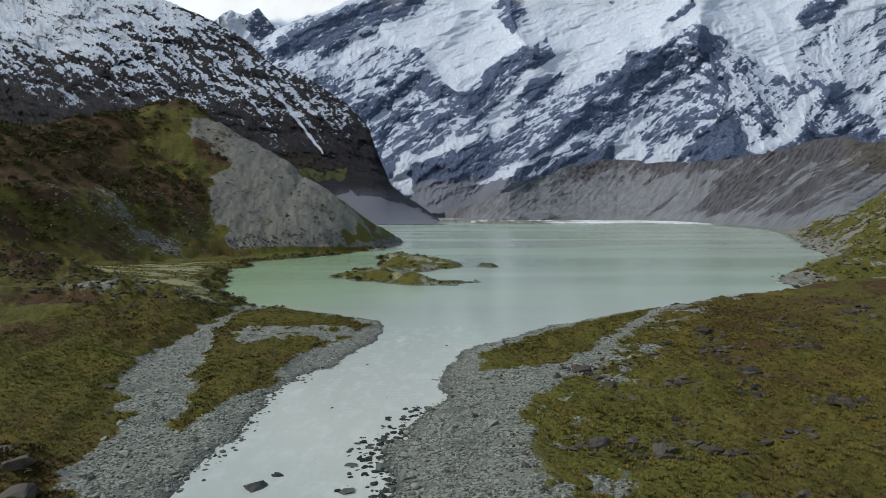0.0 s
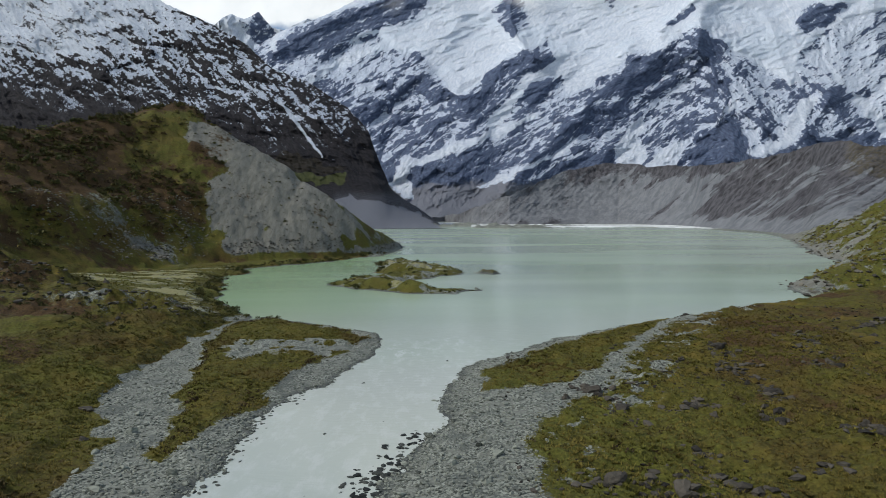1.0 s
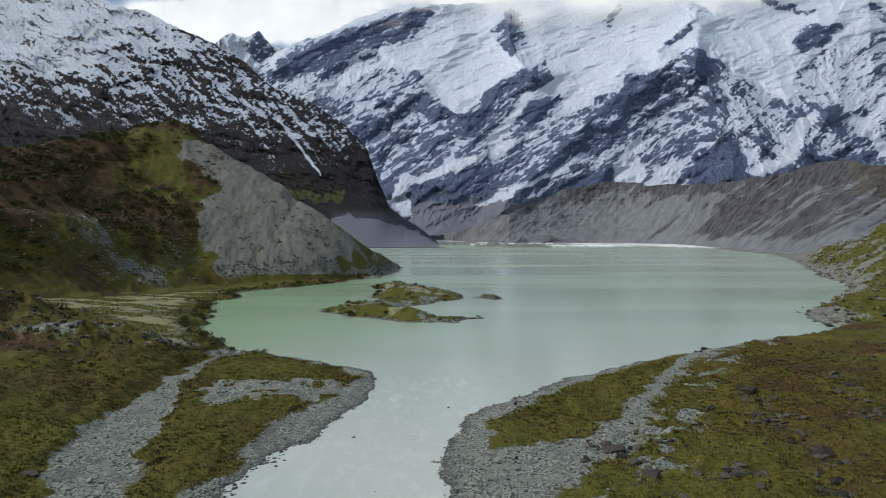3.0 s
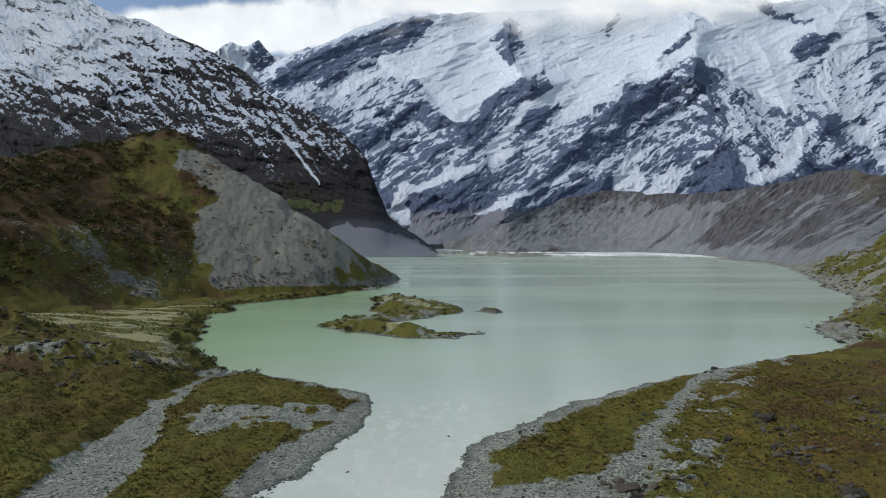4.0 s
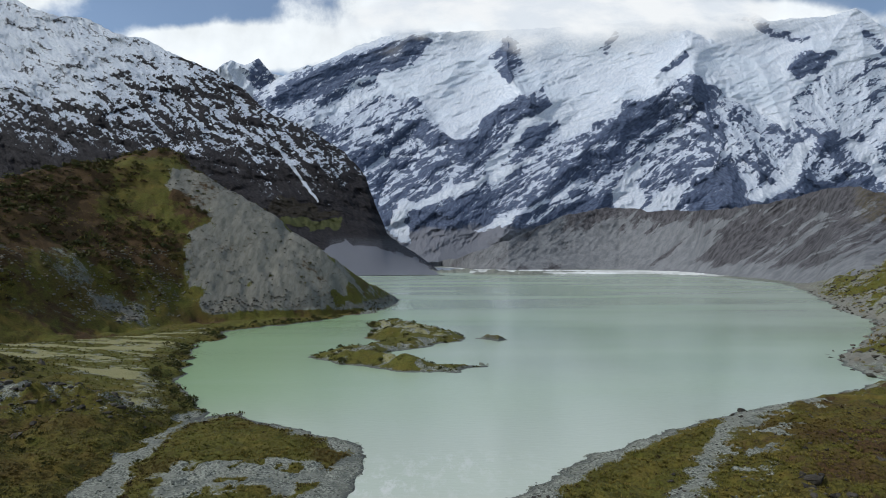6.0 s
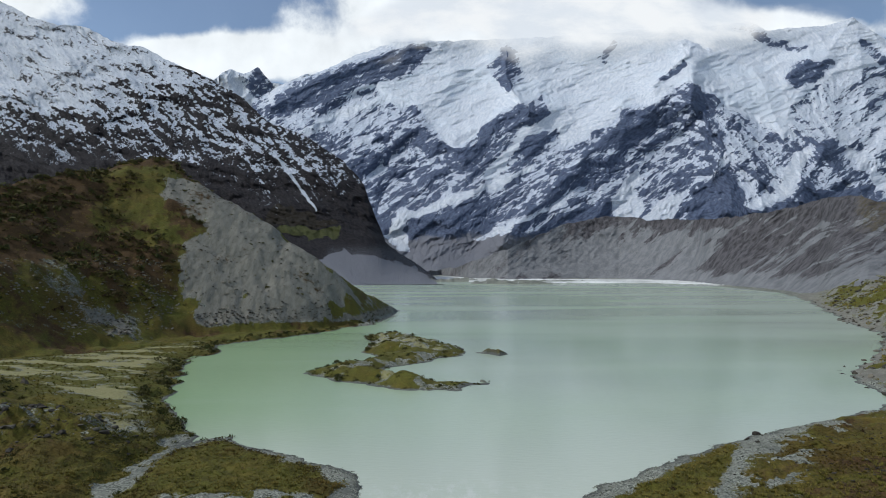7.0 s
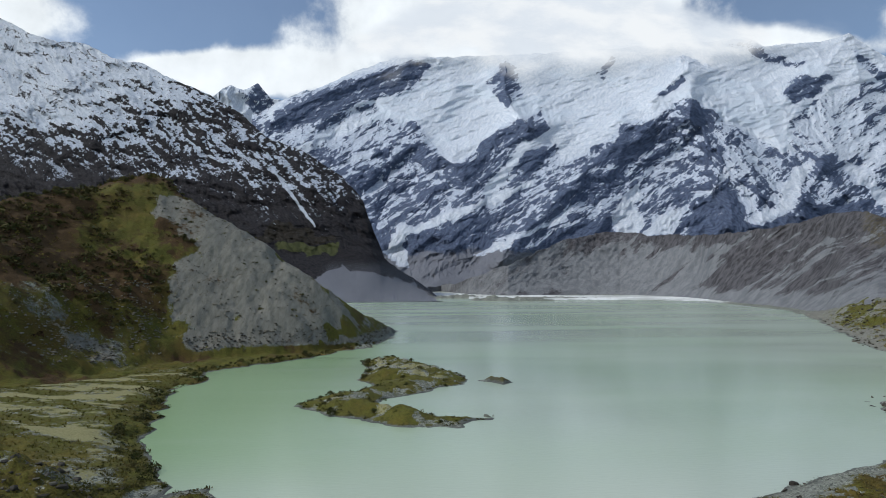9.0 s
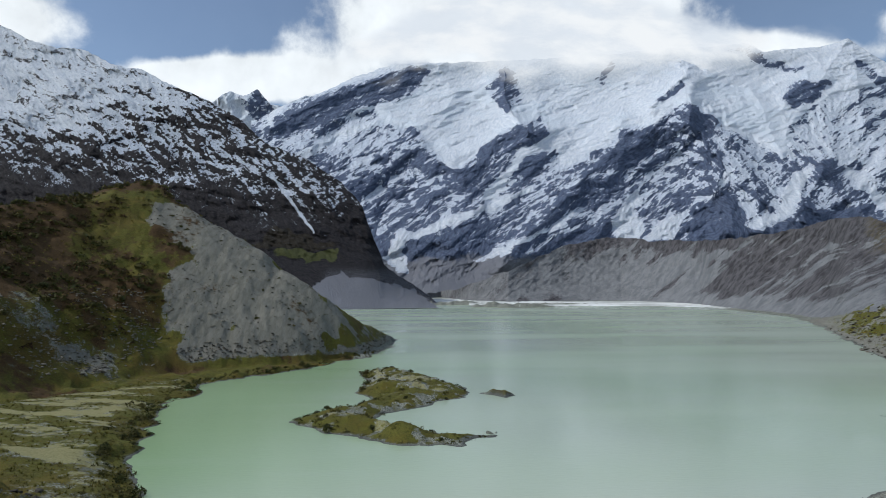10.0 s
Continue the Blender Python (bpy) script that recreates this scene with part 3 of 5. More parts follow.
GLACIER = [(-268, 221), (-160, 264), (-106, 276), (-70, 258), (-29, 235), (11, 182), (34, 182), (65, 209), (93, 238), (147, 259), (161, 238), (110, 188), (65, 139), (82, 114), (114, 152), (187, 213), (200, 179), (255, 209), (301, 242), (347, 258), (395, 289), (424, 270), (464, 245), (509, 222), (549, 194), (563, 221), (602, 276), (657, 299), (720, 312), (932, 310), (940, 450), (-269, 458)]


def facet(x, y, seed):
    """Noise of flat three-cornered faces, like broken rock."""
    ix, iy = np.floor(x), np.floor(y)
    fx, fy = x - ix, y - iy
    a, b = lattice(ix, iy, seed), lattice(ix + 1, iy, seed)
    c, d = lattice(ix, iy + 1, seed), lattice(ix + 1, iy + 1, seed)
    return np.where(fx > fy, a + (b - a) * fx + (d - b) * fy, a + (c - a) * fy + (d - c) * fx) - 0.5


def crag(x, y, octaves=6, seed=0, gain=0.55):
    s, amp = 0.0, 1.0
    for k in range(octaves):
        s = s + amp * facet(x, y, seed + k)
        x, y, amp = 1.63 * x - 1.18 * y + 3.1, 1.18 * x + 1.63 * y + 7.7, amp * gain
    return s


def turned(u, v, angle):
    """Places along and across beds that dip at an angle (degrees from level)."""
    c, q = math.cos(radians(angle)), math.sin(radians(angle))
    return c * u + q * v, c * v - q * u


def bedding(u, v, angle):
    """Places in the camera-view u, v frame, turned to lie along the beds, and across them."""
    a, b = turned(u + 14 * fbm(u / 45, v / 45, 4, 881), v + 14 * fbm(u / 45, v / 45, 4, 883), angle)
    return np.stack([0.5 * a, b, 0 * u], -1)


def ribs(u, v, angle, seed):
    """Broken rock with ribs and ledges at an angle, coarse to fine."""
    a, b = turned(u + 12 * fbm(u / 40, v / 40, 3, seed + 40), v + 12 * fbm(u / 40, v / 40, 3, seed + 50), angle)
    return 105 * crag(a / 95, b / 48, 7, seed, 0.58) + 20 * (ridged(b / 26, a / 120, 4, seed + 20, 0.55) - 0.45)


def blur(a, n):
    """A box mean over n cells each way, run twice."""
    for _ in range(2):
        for axis in (0, 1):
            pad = [(0, 0), (0, 0)]
            pad[axis] = (n + 1, n)
            c = np.cumsum(np.pad(a, pad, mode="edge"), axis=axis)
            hi, lo = [slice(None)] * 2, [slice(None)] * 2
            hi[axis], lo[axis] = slice(2 * n + 1, None), slice(0, -2 * n - 1)
            a = (c[tuple(hi)] - c[tuple(lo)]) / (2 * n + 1)
    return a


def scaled(a):
    return np.clip((a - a.mean()) / a.std(), -2.5, 2.5)


def soft_in(u, v, poly, w):
    return step(inside(u, v, poly), -w, w)


def streaks(u, v, angle, seed, across=7.0, run=60.0):
    """Thin lines along the beds, about -0.5 to 0.5."""
    a, b = turned(u + 10 * fbm(u / 30, v / 30, 4, seed + 3), v + 10 * fbm(u / 30, v / 30, 4, seed + 5), angle)
    return ridged(b / across / 2.2, a / run, 5, seed, 0.62) - 0.45


def settle(share, hold, soft):
    """Snow on a share of the surface, first where hold (ledges, hollows) is greatest."""
    rank = 1 / (1 + np.exp(-1.7 * scaled(hold)))
    return 1.45 * step(share * (1 + 2 * soft) - soft - 1 + rank, -soft, soft) - 0.32 + 0.5 * (share - 0.5) * step(share, 0.85, 0.97)


def eastern(u, v):
    return step(u + 0.25 * v + 14 * fbm(u / 40, v / 40, 3, 303), 448, 500) * (1 - step(u - 0.2 * v, 560, 620))


def main_depth(u, v, s):
    d = 1900 + 6.3 * v
    w = 18 * crag(u / 50, v / 50, 4, 301)
    relief = 0.0
    for pts, amp, width in (([(397, 285), (347, 258), (301, 236), (245, 178), (181, 116), (108, 44)], 230, 60),
                            ([(397, 285), (438, 264), (472, 200), (497, 149), (509, 86)], 230, 55), ([(406, 269), (453, 177), (459, 86)], 190, 30),
                            ([(606, 168), (559, 90)], 110, 32), ([(606, 168), (641, 139), (690, 88)], 110, 34), ([(104, 349), (104, 300), (107, 266), (161, 240)], 170, 18),
                            ([(161, 275), (142, 229), (92, 202), (38, 180), (-34, 194), (-106, 218), (-160, 182)], 130, 45), ([(661, 387), (600, 300), (560, 240)], 120, 50),
                            ([(348, 287), (388, 322)], 130, 16), ([(552, 286), (594, 322)], 140, 25), ([(-262, 255), (-160, 305), (-69, 340), (0, 345)], 190, 36), ([(-20, 60), (60, 150), (140, 190)], 150, 50)):
        relief = relief + amp * np.exp(-line_distance(u + w, v + w, pts) / width)
    gl = soft_in(u + 0.5 * w, v + 0.5 * w, GLACIER, 8)
    east = eastern(u, v)
    rock = ribs(u, v, 34, 311) * (1 - east) + ribs(u, v, -46, 371) * east
    relief = relief + 120 * (ridged(u / 170 + 0.3 * v / 170, v / 130, 4, 341, 0.5) - 0.45)
    a, b = turned(u, v, 18)
    ice = 30 * crag(a / 46, b / 14, 6, 345, 0.62) + 70 * (ridged(a / 150, b / 52, 4, 347, 0.45) - 0.4)
    relief = relief + rock * (1 - 0.90 * gl) + gl * ice
    return d - relief * step(s, 0.0, 0.12) - 60


def main_cover(u, v, s, flat, d):
    wu, wv = u + 12 * crag(u / 22, v / 22, 5, 401), v + 12 * crag(u / 22, v / 22, 5, 403)
    east = eastern(u, v)
    gl = soft_in(wu, wv, GLACIER, 4)
    share = along(v + 20 * fbm(u / 60, v / 60, 3, 405), [(0, 0.0), (30, 0.05), (60, 0.20), (95, 0.29), (150, 0.38), (215, 0.51), (260, 0.56)])
    share = share * (1 - 0.6 * step(u, 150, 230) * (1 - step(v, 60, 130)))
    share = share + (0.985 - share) * gl

    def area(poly, want):
        return share + (want - share) * soft_in(wu, wv, poly, 5)

    def gully(pts, width, want):
        return share + (want - share).clip(0) * (1 - step(line_distance(u + 0.5 * (wu - u), v + 0.5 * (wv - v), pts), 0.35 * width, 1.15 * width))

    # outlines and gullies below are traced in the camera's view
    share = area([(-272, 226), (-259, 269), (-232, 293), (-169, 311), (-115, 332), (-51, 344), (-7, 343), (-29, 318), (-69, 290), (-115, 282), (-160, 267), (-214, 241)], 0.24)  # bare rock under the western crest
    share = area([(99, 349), (110, 349), (135, 307), (128, 289), (107, 266), (93, 280), (77, 303)], 0.46)  # pinnacle in the icefall
    share = area([(161, 275), (172, 238), (142, 214), (92, 202), (56, 180), (47, 189), (84, 225), (129, 248)], 0.28)  # rib below the icefall
    share = area([(114, 161), (124, 188), (151, 208), (176, 211), (172, 193), (137, 170)], 0.03)  # dark slab
    share = area([(-124, 154), (20, 176), (65, 134), (1, 108), (-115, 91)], 0.35)  # middle of the west face
    share = area([(200, 179), (255, 209), (301, 242), (351, 237), (397, 285), (438, 264), (463, 213), (470, 158), (458, 59), (386, 60), (252, 88), (181, 115)], 0.34)  # great buttress
    share = area([(292, 237), (351, 239), (345, 205), (299, 169), (277, 187)], 0.18)  # its upper wall, the shade put in as less snow
    share = area([(387, 87), (434, 131), (461, 140), (505, 104), (494, 68), (391, 61)], 0.14)  # its foot, likewise darkened for shade by less snow
    share = area([(438, 264), (472, 213), (543, 176), (550, 103), (495, 86), (461, 149)], 0.62)  # its eastern flank
    share = area([(553, 194), (564, 249), (602, 276), (648, 294), (720, 312), (932, 320), (921, 127), (711, 129), (652, 184), (607, 194)], 0.70)  # east face
    share = area([(552, 286), (567, 313), (594, 322), (631, 313), (602, 281), (565, 276)], 0.26)  # nunatak
    share = area([(348, 287), (385, 324), (390, 315), (357, 285)], 0.12)  # ridge tooth
    share = area([(248, 325), (281, 362), (287, 350), (257, 314)], 0.45)  # rocks in the upper ice
    share = area([(468, 368), (505, 378), (561, 347), (551, 337), (496, 363)], 0.35)  # summit ridge
    share = area([(550, 343), (590, 344), (589, 335), (558, 330)], 0.2)  # notch
    share = area([(660, 370), (687, 351), (749, 312), (719, 303), (677, 334)], 0.35)  # east summit
    share = area([(560, 130), (606, 168), (641, 139), (676, 102), (630, 85), (558, 76)], 0.45)  # dark triangle
    share = area([(562, 83), (595, 110), (649, 116), (689, 86), (630, 74)], 0.03)  # its bare foot
    share = area([(-93, 46), (-57, 81), (-39, 77), (-57, 46), (-46, 17), (-66, 19)], 0.97)  # tongue over the valley head
    share = area([(45, 34), (90, 53), (113, 64), (117, 53), (99, 35)], 0.93)  # lower gully
    share = area([(271, 97), (298, 133), (326, 150), (316, 114), (324, 87), (319, 65), (283, 70)], 0.97)  # avalanche cone
    share = area([(324, 69), (342, 96), (388, 107), (378, 87), (368, 62), (333, 64)], 0.97)  # avalanche cone
    share = area([(551, 149), (562, 176), (598, 175), (559, 103), (513, 75), (491, 84), (545, 108)], 0.95)  # couloir
    share = area([(634, 184), (710, 102), (738, 84), (920, 100), (922, 146), (711, 129), (661, 175)], 0.95)  # eastern snowfield
    share = gully([(-39, 74), (19, 99), (84, 122)], 8, 0.95)
    share = gully([(113, 62), (162, 78), (199, 93)], 6, 0.8)
    share = gully([(146, 147), (109, 134), (80, 114)], 7, 0.9)
    share = gully([(462, 172), (448, 154), (435, 136)], 7, 0.8)
    share = gully([(83, 139), (60, 112), (19, 97)], 12, 0.65)
    share = gully([(-268, 182), (-196, 216), (-124, 252), (-70, 267)], 9, 0.85)
    share = gully([(-25, 113), (-70, 95), (-97, 82)], 5, 0.6)
    share = gully([(321, 150), (345, 178), (382, 206)], 4, 0.7)
    share = gully([(379, 100), (415, 132), (438, 140)], 5, 0.7)
    share = gully([(200, 151), (245, 167), (290, 178)], 4, 0.6)
    share = gully([(108, 26), (189, 75), (253, 101)], 5, 0.5)
    share = gully([(144, 53), (207, 84), (271, 115)], 4, 0.5)
    share = gully([(-196, 155), (-160, 182), (-115, 195)], 7, 0.7)
    share = gully([(-115, 140), (-70, 154), (-16, 158)], 4, 0.6)
    line = streaks(u, v, -44, 441, 2.4, 34.0) * east + streaks(u, v, 28, 451, 2.4, 40.0) * (1 - east)
    ledge = scaled(flat - blur(flat, 8))
    hollow = scaled(np.clip((d - blur(d, 2)) / 2, -2, 2)) + 0.35 * scaled(np.clip((d - blur(d, 12)) / 15, -2, 2))
    a, b = turned(u, v, 30)
    wide = scaled(blur(flat, 5) - blur(flat, 30)) + 0.5 * scaled(np.clip((d - blur(d, 24)) / 40, -2, 2))
    hold = 0.6 * ledge + 0.25 * hollow + 0.6 * scaled(line) + 0.6 * wide + 0.35 * scaled(crag(a / 50, b / 16, 4, 465, 0.6)) + 0.75 * scaled(crag(a / 9, b / 3.4, 4, 461, 0.8))
    snow = settle(share, hold, 0.21)
    ice = step(fbm(u / 50, v / 20, 4, 431), 0.0, 0.3) * step(v, 190, 240) * (1 - step(v, 330, 350))
    ice = np.maximum(ice, soft_in(wu, wv, [(440, 264), (480, 274), (540, 272), (552, 250), (530, 232), (500, 238)], 4))
    scree = (1 - step(v + 14 * crag(u / 25, v / 25, 4, 433), 26, 58)) * 0.9 * (1 - step(u, 300, 400))
    return {"snow": snow, "ice": ice, "clean": step(blur(share, 3), 0.45, 0.9), "scree": scree, "smooth": gl, "grain": np.where(east[..., None] > 0.5, bedding(u, v, -46), bedding(u, v, 34))}


def left_depth(u, v, s):
    d = 930 + 1.95 * (v + 37)
    relief = 24 * (ridged((u + 0.7 * v) / 150, (v - 0.5 * u) / 110, 4, 511, 0.5) - 0.45)
    a, b = turned(u, v, -48)
    rock = 30 * crag(a / 80, b / 30, 6, 521, 0.55)
    a, b = turned(u, v, -12)
    rock = rock + 20 * crag(a / 60, b / 24, 6, 531, 0.58)
    for pts, amp, width in (([(-395, 304), (-300, 200), (-200, 90)], 25, 50), ([(-640, 380), (-520, 220), (-400, 100)], 25, 60), ([(-232, 205), (-200, 140), (-150, 90)], 14, 20)):
        relief = relief + amp * np.exp(-line_distance(u, v, pts) / width)
    return d - (relief + rock) * step(s, 0, 0.1) * step(v, -10, 70) + 260 * step(u, -130, -20) * s


def left_cover(u, v, s, flat, d):
    wu, wv = u + 14 * crag(u / 22, v / 22, 5, 541), v + 12 * crag(u / 22, v / 22, 5, 543)
    line = along(u, [(-900, 250), (-700, 218), (-550, 210), (-420, 185), (-300, 145), (-200, 120), (-100, 120)]) + 34 * fbm(u / 40, v / 40, 4, 553)
    field = step(-wu + 1.2 * (wv - 260), 430, 620) * step(wv - line, 5, 45)
    share = along(wv - line, [(-95, 0.0), (-70, 0.08), (-35, 0.24), (0, 0.36), (40, 0.50), (110, 0.58)])
    share = share * (1 - 0.26 * step(u, -440, -320) - 0.15 * step(u, -175, -120))
    share = share + (0.77 - share) * field
    share = np.maximum(share, 0.97 * (1 - step(line_distance(u + 0.25 * (wu - u), v, [(-268, 173), (-241, 137), (-198, 81)]), 0.8, 4.0)))
    share = np.maximum(share, 0.45 * (1 - step(line_distance(u + 0.4 * (wu - u), v, [(-330, 190), (-300, 150), (-275, 110)]), 0.5, 3.0)))
    ledge = scaled(flat - blur(flat, 7))
    hollow = scaled(np.clip((d - blur(d, 2)) / 1.0, -2, 2)) + 0.35 * scaled(np.clip((d - blur(d, 9)) / 5, -2, 2))
    a, b = turned(u, v, -40)
    mid = 0.45 * scaled(streaks(u, v, -42, 563, 2.4, 22.0)) + 0.45 * scaled(crag(a / 44, b / 20, 4, 575, 0.6)) + 0.4 * scaled(blur(flat, 4) - blur(flat, 24))
    hold = 0.6 * ledge + 0.3 * hollow + mid * (1 - field) - 1.1 * scaled(streaks(u, v, -13, 561, 3.6, 34.0)) * field + 0.65 * scaled(crag(u / 5, v / 4, 3, 571, 0.75))
    snow = settle(share, hold, 0.30)
    scree = soft_in(wu, wv, [(-200, 4), (-160, 18), (-90, 0), (-30, -18), (20, -45), (-260, -45)], 6)
    scree = np.maximum(scree, 0.45 * (1 - step(v, 10, 60)) * step(u, -230, -170))
    moss = 0.3 * (1 - step(v - line, -110, -60))
    green = 0.85 * (1 - step(np.abs(wv - 44), 5, 11)) * step(wu, -275, -250) * (1 - step(wu, -165, -152))
    moss = np.maximum(moss, 0.9 * soft_in(wu, wv, [(-300, 58), (-262, 86), (-215, 80), (-180, 66), (-165, 56), (-240, 52)], 4))
    return {"snow": snow, "ice": 0 * u, "clean": step(blur(share, 3), 0.4, 0.85), "scree": scree, "moss": moss, "green": np.clip(green, 0, 1), "smooth": 0.5 * field, "grain": bedding(u, v, -38)}


def wall_depth(u, v, s):
    v0 = along(u, WALL_FOOT)
    d = 37.4 / (-v0 / 1000) + along(u, [(-130, 150), (250, 130), (360, 80), (430, 10), (480, 4)]) + (1.9 - 0.5 * s) * (v - v0)
    lean = along(u, [(-130, 0.9), (200, 1.1), (450, 1.2), (960, 1.3)])
    q = u - lean * (v - v0) + 6 * fbm(u / 30, v / 30, 3, 609)
    gully = ridged(q / 9, (v - v0) / 120, 5, 611, 0.65) - 0.45
    upper = along(u, [(0, 0.05), (330, 0.08), (440, 0.7), (960, 1.0)]) * step(s, 0.15, 0.7)
    return d - d / 900 * (5.5 * gully * upper + step(s, 0.03, 0.3) * (13 * fbm(u / 70, v / 45, 3, 621, 0.5) + 2.5 * crag(u / 5, v / 5, 3, 623)))


def wall_cover(u, v, s, flat, d):
    v0 = along(u, WALL_FOOT)
    lean = along(u, [(-130, 0.9), (200, 1.1), (450, 1.2), (960, 1.3)])
    q = u - lean * (v - v0) + 6 * fbm(u / 30, v / 30, 3, 609)
    streak = fbm(q / 12, (v - v0) / 110, 5, 631, 0.7)
    band = fbm(q / 26, (v - v0) / 160, 4, 635, 0.6)
    edge = 0.25 * fbm(u / 22, v / 22, 4, 633)
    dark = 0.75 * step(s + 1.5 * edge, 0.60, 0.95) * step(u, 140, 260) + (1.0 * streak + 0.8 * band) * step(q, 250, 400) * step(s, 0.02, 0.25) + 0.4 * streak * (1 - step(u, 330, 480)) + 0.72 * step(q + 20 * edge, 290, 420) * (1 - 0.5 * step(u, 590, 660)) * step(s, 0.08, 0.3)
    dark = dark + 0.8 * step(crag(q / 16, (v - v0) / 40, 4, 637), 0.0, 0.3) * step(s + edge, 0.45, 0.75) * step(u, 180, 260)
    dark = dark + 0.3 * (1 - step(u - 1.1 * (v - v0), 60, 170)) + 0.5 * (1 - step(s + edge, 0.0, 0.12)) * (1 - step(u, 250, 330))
    moss = 0.5 * step(u, 645, 690) * step(s + edge, 0.45, 0.8)
    return {"dark": dark, "moss": moss}


def far_depth(u, v, s):
    return 4300 + 1.0 * v - 140 * (ridged(u / 40, v / 40, 5, 711) - 0.4)


def far_cover(u, v, s, flat, d):
    share = 0.90 - 0.58 * (1 - step(line_distance(u, v, [(-300, 300), (-285, 285), (-265, 240)]), 8, 26))
    snow = settle(share, scaled(flat - blur(flat, 6)) + 0.7 * scaled(crag(u / 12, v / 9, 4, 721, 0.65)), 0.2)
    return {"snow": snow, "ice": 0 * u, "clean": 0 * u + 0.6, "scree": 0 * u, "grain": bedding(u, v, 60)}


# distance haze is painted into this face's rock as blue in both tones
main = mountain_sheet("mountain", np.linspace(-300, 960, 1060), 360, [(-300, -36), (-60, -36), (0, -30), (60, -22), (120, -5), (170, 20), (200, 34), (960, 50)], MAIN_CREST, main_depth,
                      snow_rock_material("hazed_alpine_rock_and_snow", (0.076, 0.102, 0.170), (0.165, 0.210, 0.310), relief=6.5, grain=0.24), main_cover, 3.0)
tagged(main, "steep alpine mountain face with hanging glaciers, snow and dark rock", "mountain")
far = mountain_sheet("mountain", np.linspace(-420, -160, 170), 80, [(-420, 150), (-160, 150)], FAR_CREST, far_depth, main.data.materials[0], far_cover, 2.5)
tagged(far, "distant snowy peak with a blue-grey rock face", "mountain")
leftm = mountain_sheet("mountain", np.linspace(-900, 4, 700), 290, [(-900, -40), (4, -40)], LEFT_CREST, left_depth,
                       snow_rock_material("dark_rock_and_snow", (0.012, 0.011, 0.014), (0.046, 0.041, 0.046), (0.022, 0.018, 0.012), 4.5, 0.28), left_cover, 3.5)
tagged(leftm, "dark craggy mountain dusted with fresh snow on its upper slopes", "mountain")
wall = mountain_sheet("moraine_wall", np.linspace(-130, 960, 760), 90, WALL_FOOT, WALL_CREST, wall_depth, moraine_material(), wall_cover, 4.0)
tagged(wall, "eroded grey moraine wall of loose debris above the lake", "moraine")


# ---- cloud lying on the crest: a glowing sheet fitted to the camera's view ----
def cloud_material():
    k = Mat("cloud", 1.0, 0.0)
    n = k.noise(0.0026, 6, 0.52)
    # emission stands in for daylight on the cloud
    glow = k.t.nodes.new("ShaderNodeEmission")
    k.put(glow.inputs[0], k.mix(k.ramp(n, 0.35, 0.65), (0.80, 0.84, 0.90), (1.0, 1.0, 1.0)))
    glow.inputs[1].default_value = 0.98
    clear = k.t.nodes.new("ShaderNodeBsdfTransparent")
    m = k.t.nodes.new("ShaderNodeMixShader")
    k.put(m.inputs[0], k.ramp(k.math("ADD", k.attr("dense"), k.math("MULTIPLY", k.math("SUBTRACT", n, 0.5), 1.0)), 0.1, 1.0))
    k.t.links.new(clear.outputs[0], m.inputs[1]), k.t.links.new(glow.outputs[0], m.inputs[2])
    k.t.links.new(m.outputs[0], k.out.inputs[0])
    return k.m


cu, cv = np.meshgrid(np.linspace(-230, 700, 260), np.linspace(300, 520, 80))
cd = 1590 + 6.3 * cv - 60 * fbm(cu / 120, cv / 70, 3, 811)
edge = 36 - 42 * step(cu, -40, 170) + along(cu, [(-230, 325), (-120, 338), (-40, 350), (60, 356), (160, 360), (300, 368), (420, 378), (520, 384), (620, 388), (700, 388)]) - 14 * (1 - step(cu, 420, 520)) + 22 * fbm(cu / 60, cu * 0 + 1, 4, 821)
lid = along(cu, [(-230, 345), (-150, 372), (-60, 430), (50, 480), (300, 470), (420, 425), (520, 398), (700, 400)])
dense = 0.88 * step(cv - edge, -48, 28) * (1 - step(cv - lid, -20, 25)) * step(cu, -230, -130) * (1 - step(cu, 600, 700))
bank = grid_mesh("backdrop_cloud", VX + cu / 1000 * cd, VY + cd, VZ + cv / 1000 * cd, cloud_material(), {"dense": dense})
tagged(bank, "white drifting cloud bank over the snowy crest", "cloud", kind="structure")


# ---- loose things: stones, grass and shrubs ----
def rock_material(name, dark, light, lichen):
    k = Mat(name, 0.85, 0.3)
    info = k.t.nodes.new("ShaderNodeObjectInfo")
    tone = k.math("ADD", k.math("MULTIPLY", info.outputs["Random"], 0.5), k.math("MULTIPLY", k.geo.outputs["Random Per Island"], 0.5))
    n, m = k.noise(3.0, 6, 0.7), k.noise(0.9, 4, 0.6)
    c = k.mix(k.ramp(k.math("ADD", k.math("MULTIPLY", tone, 0.7), k.math("MULTIPLY", n, 0.5)), 0.36, 0.80), dark, light)
    c = k.mix(k.ramp(m, 0.58, 0.72, 0.0, 0.6), c, lichen)
    k.color(c)
    k.bump(n, 0.6, 0.12)
    return k.m


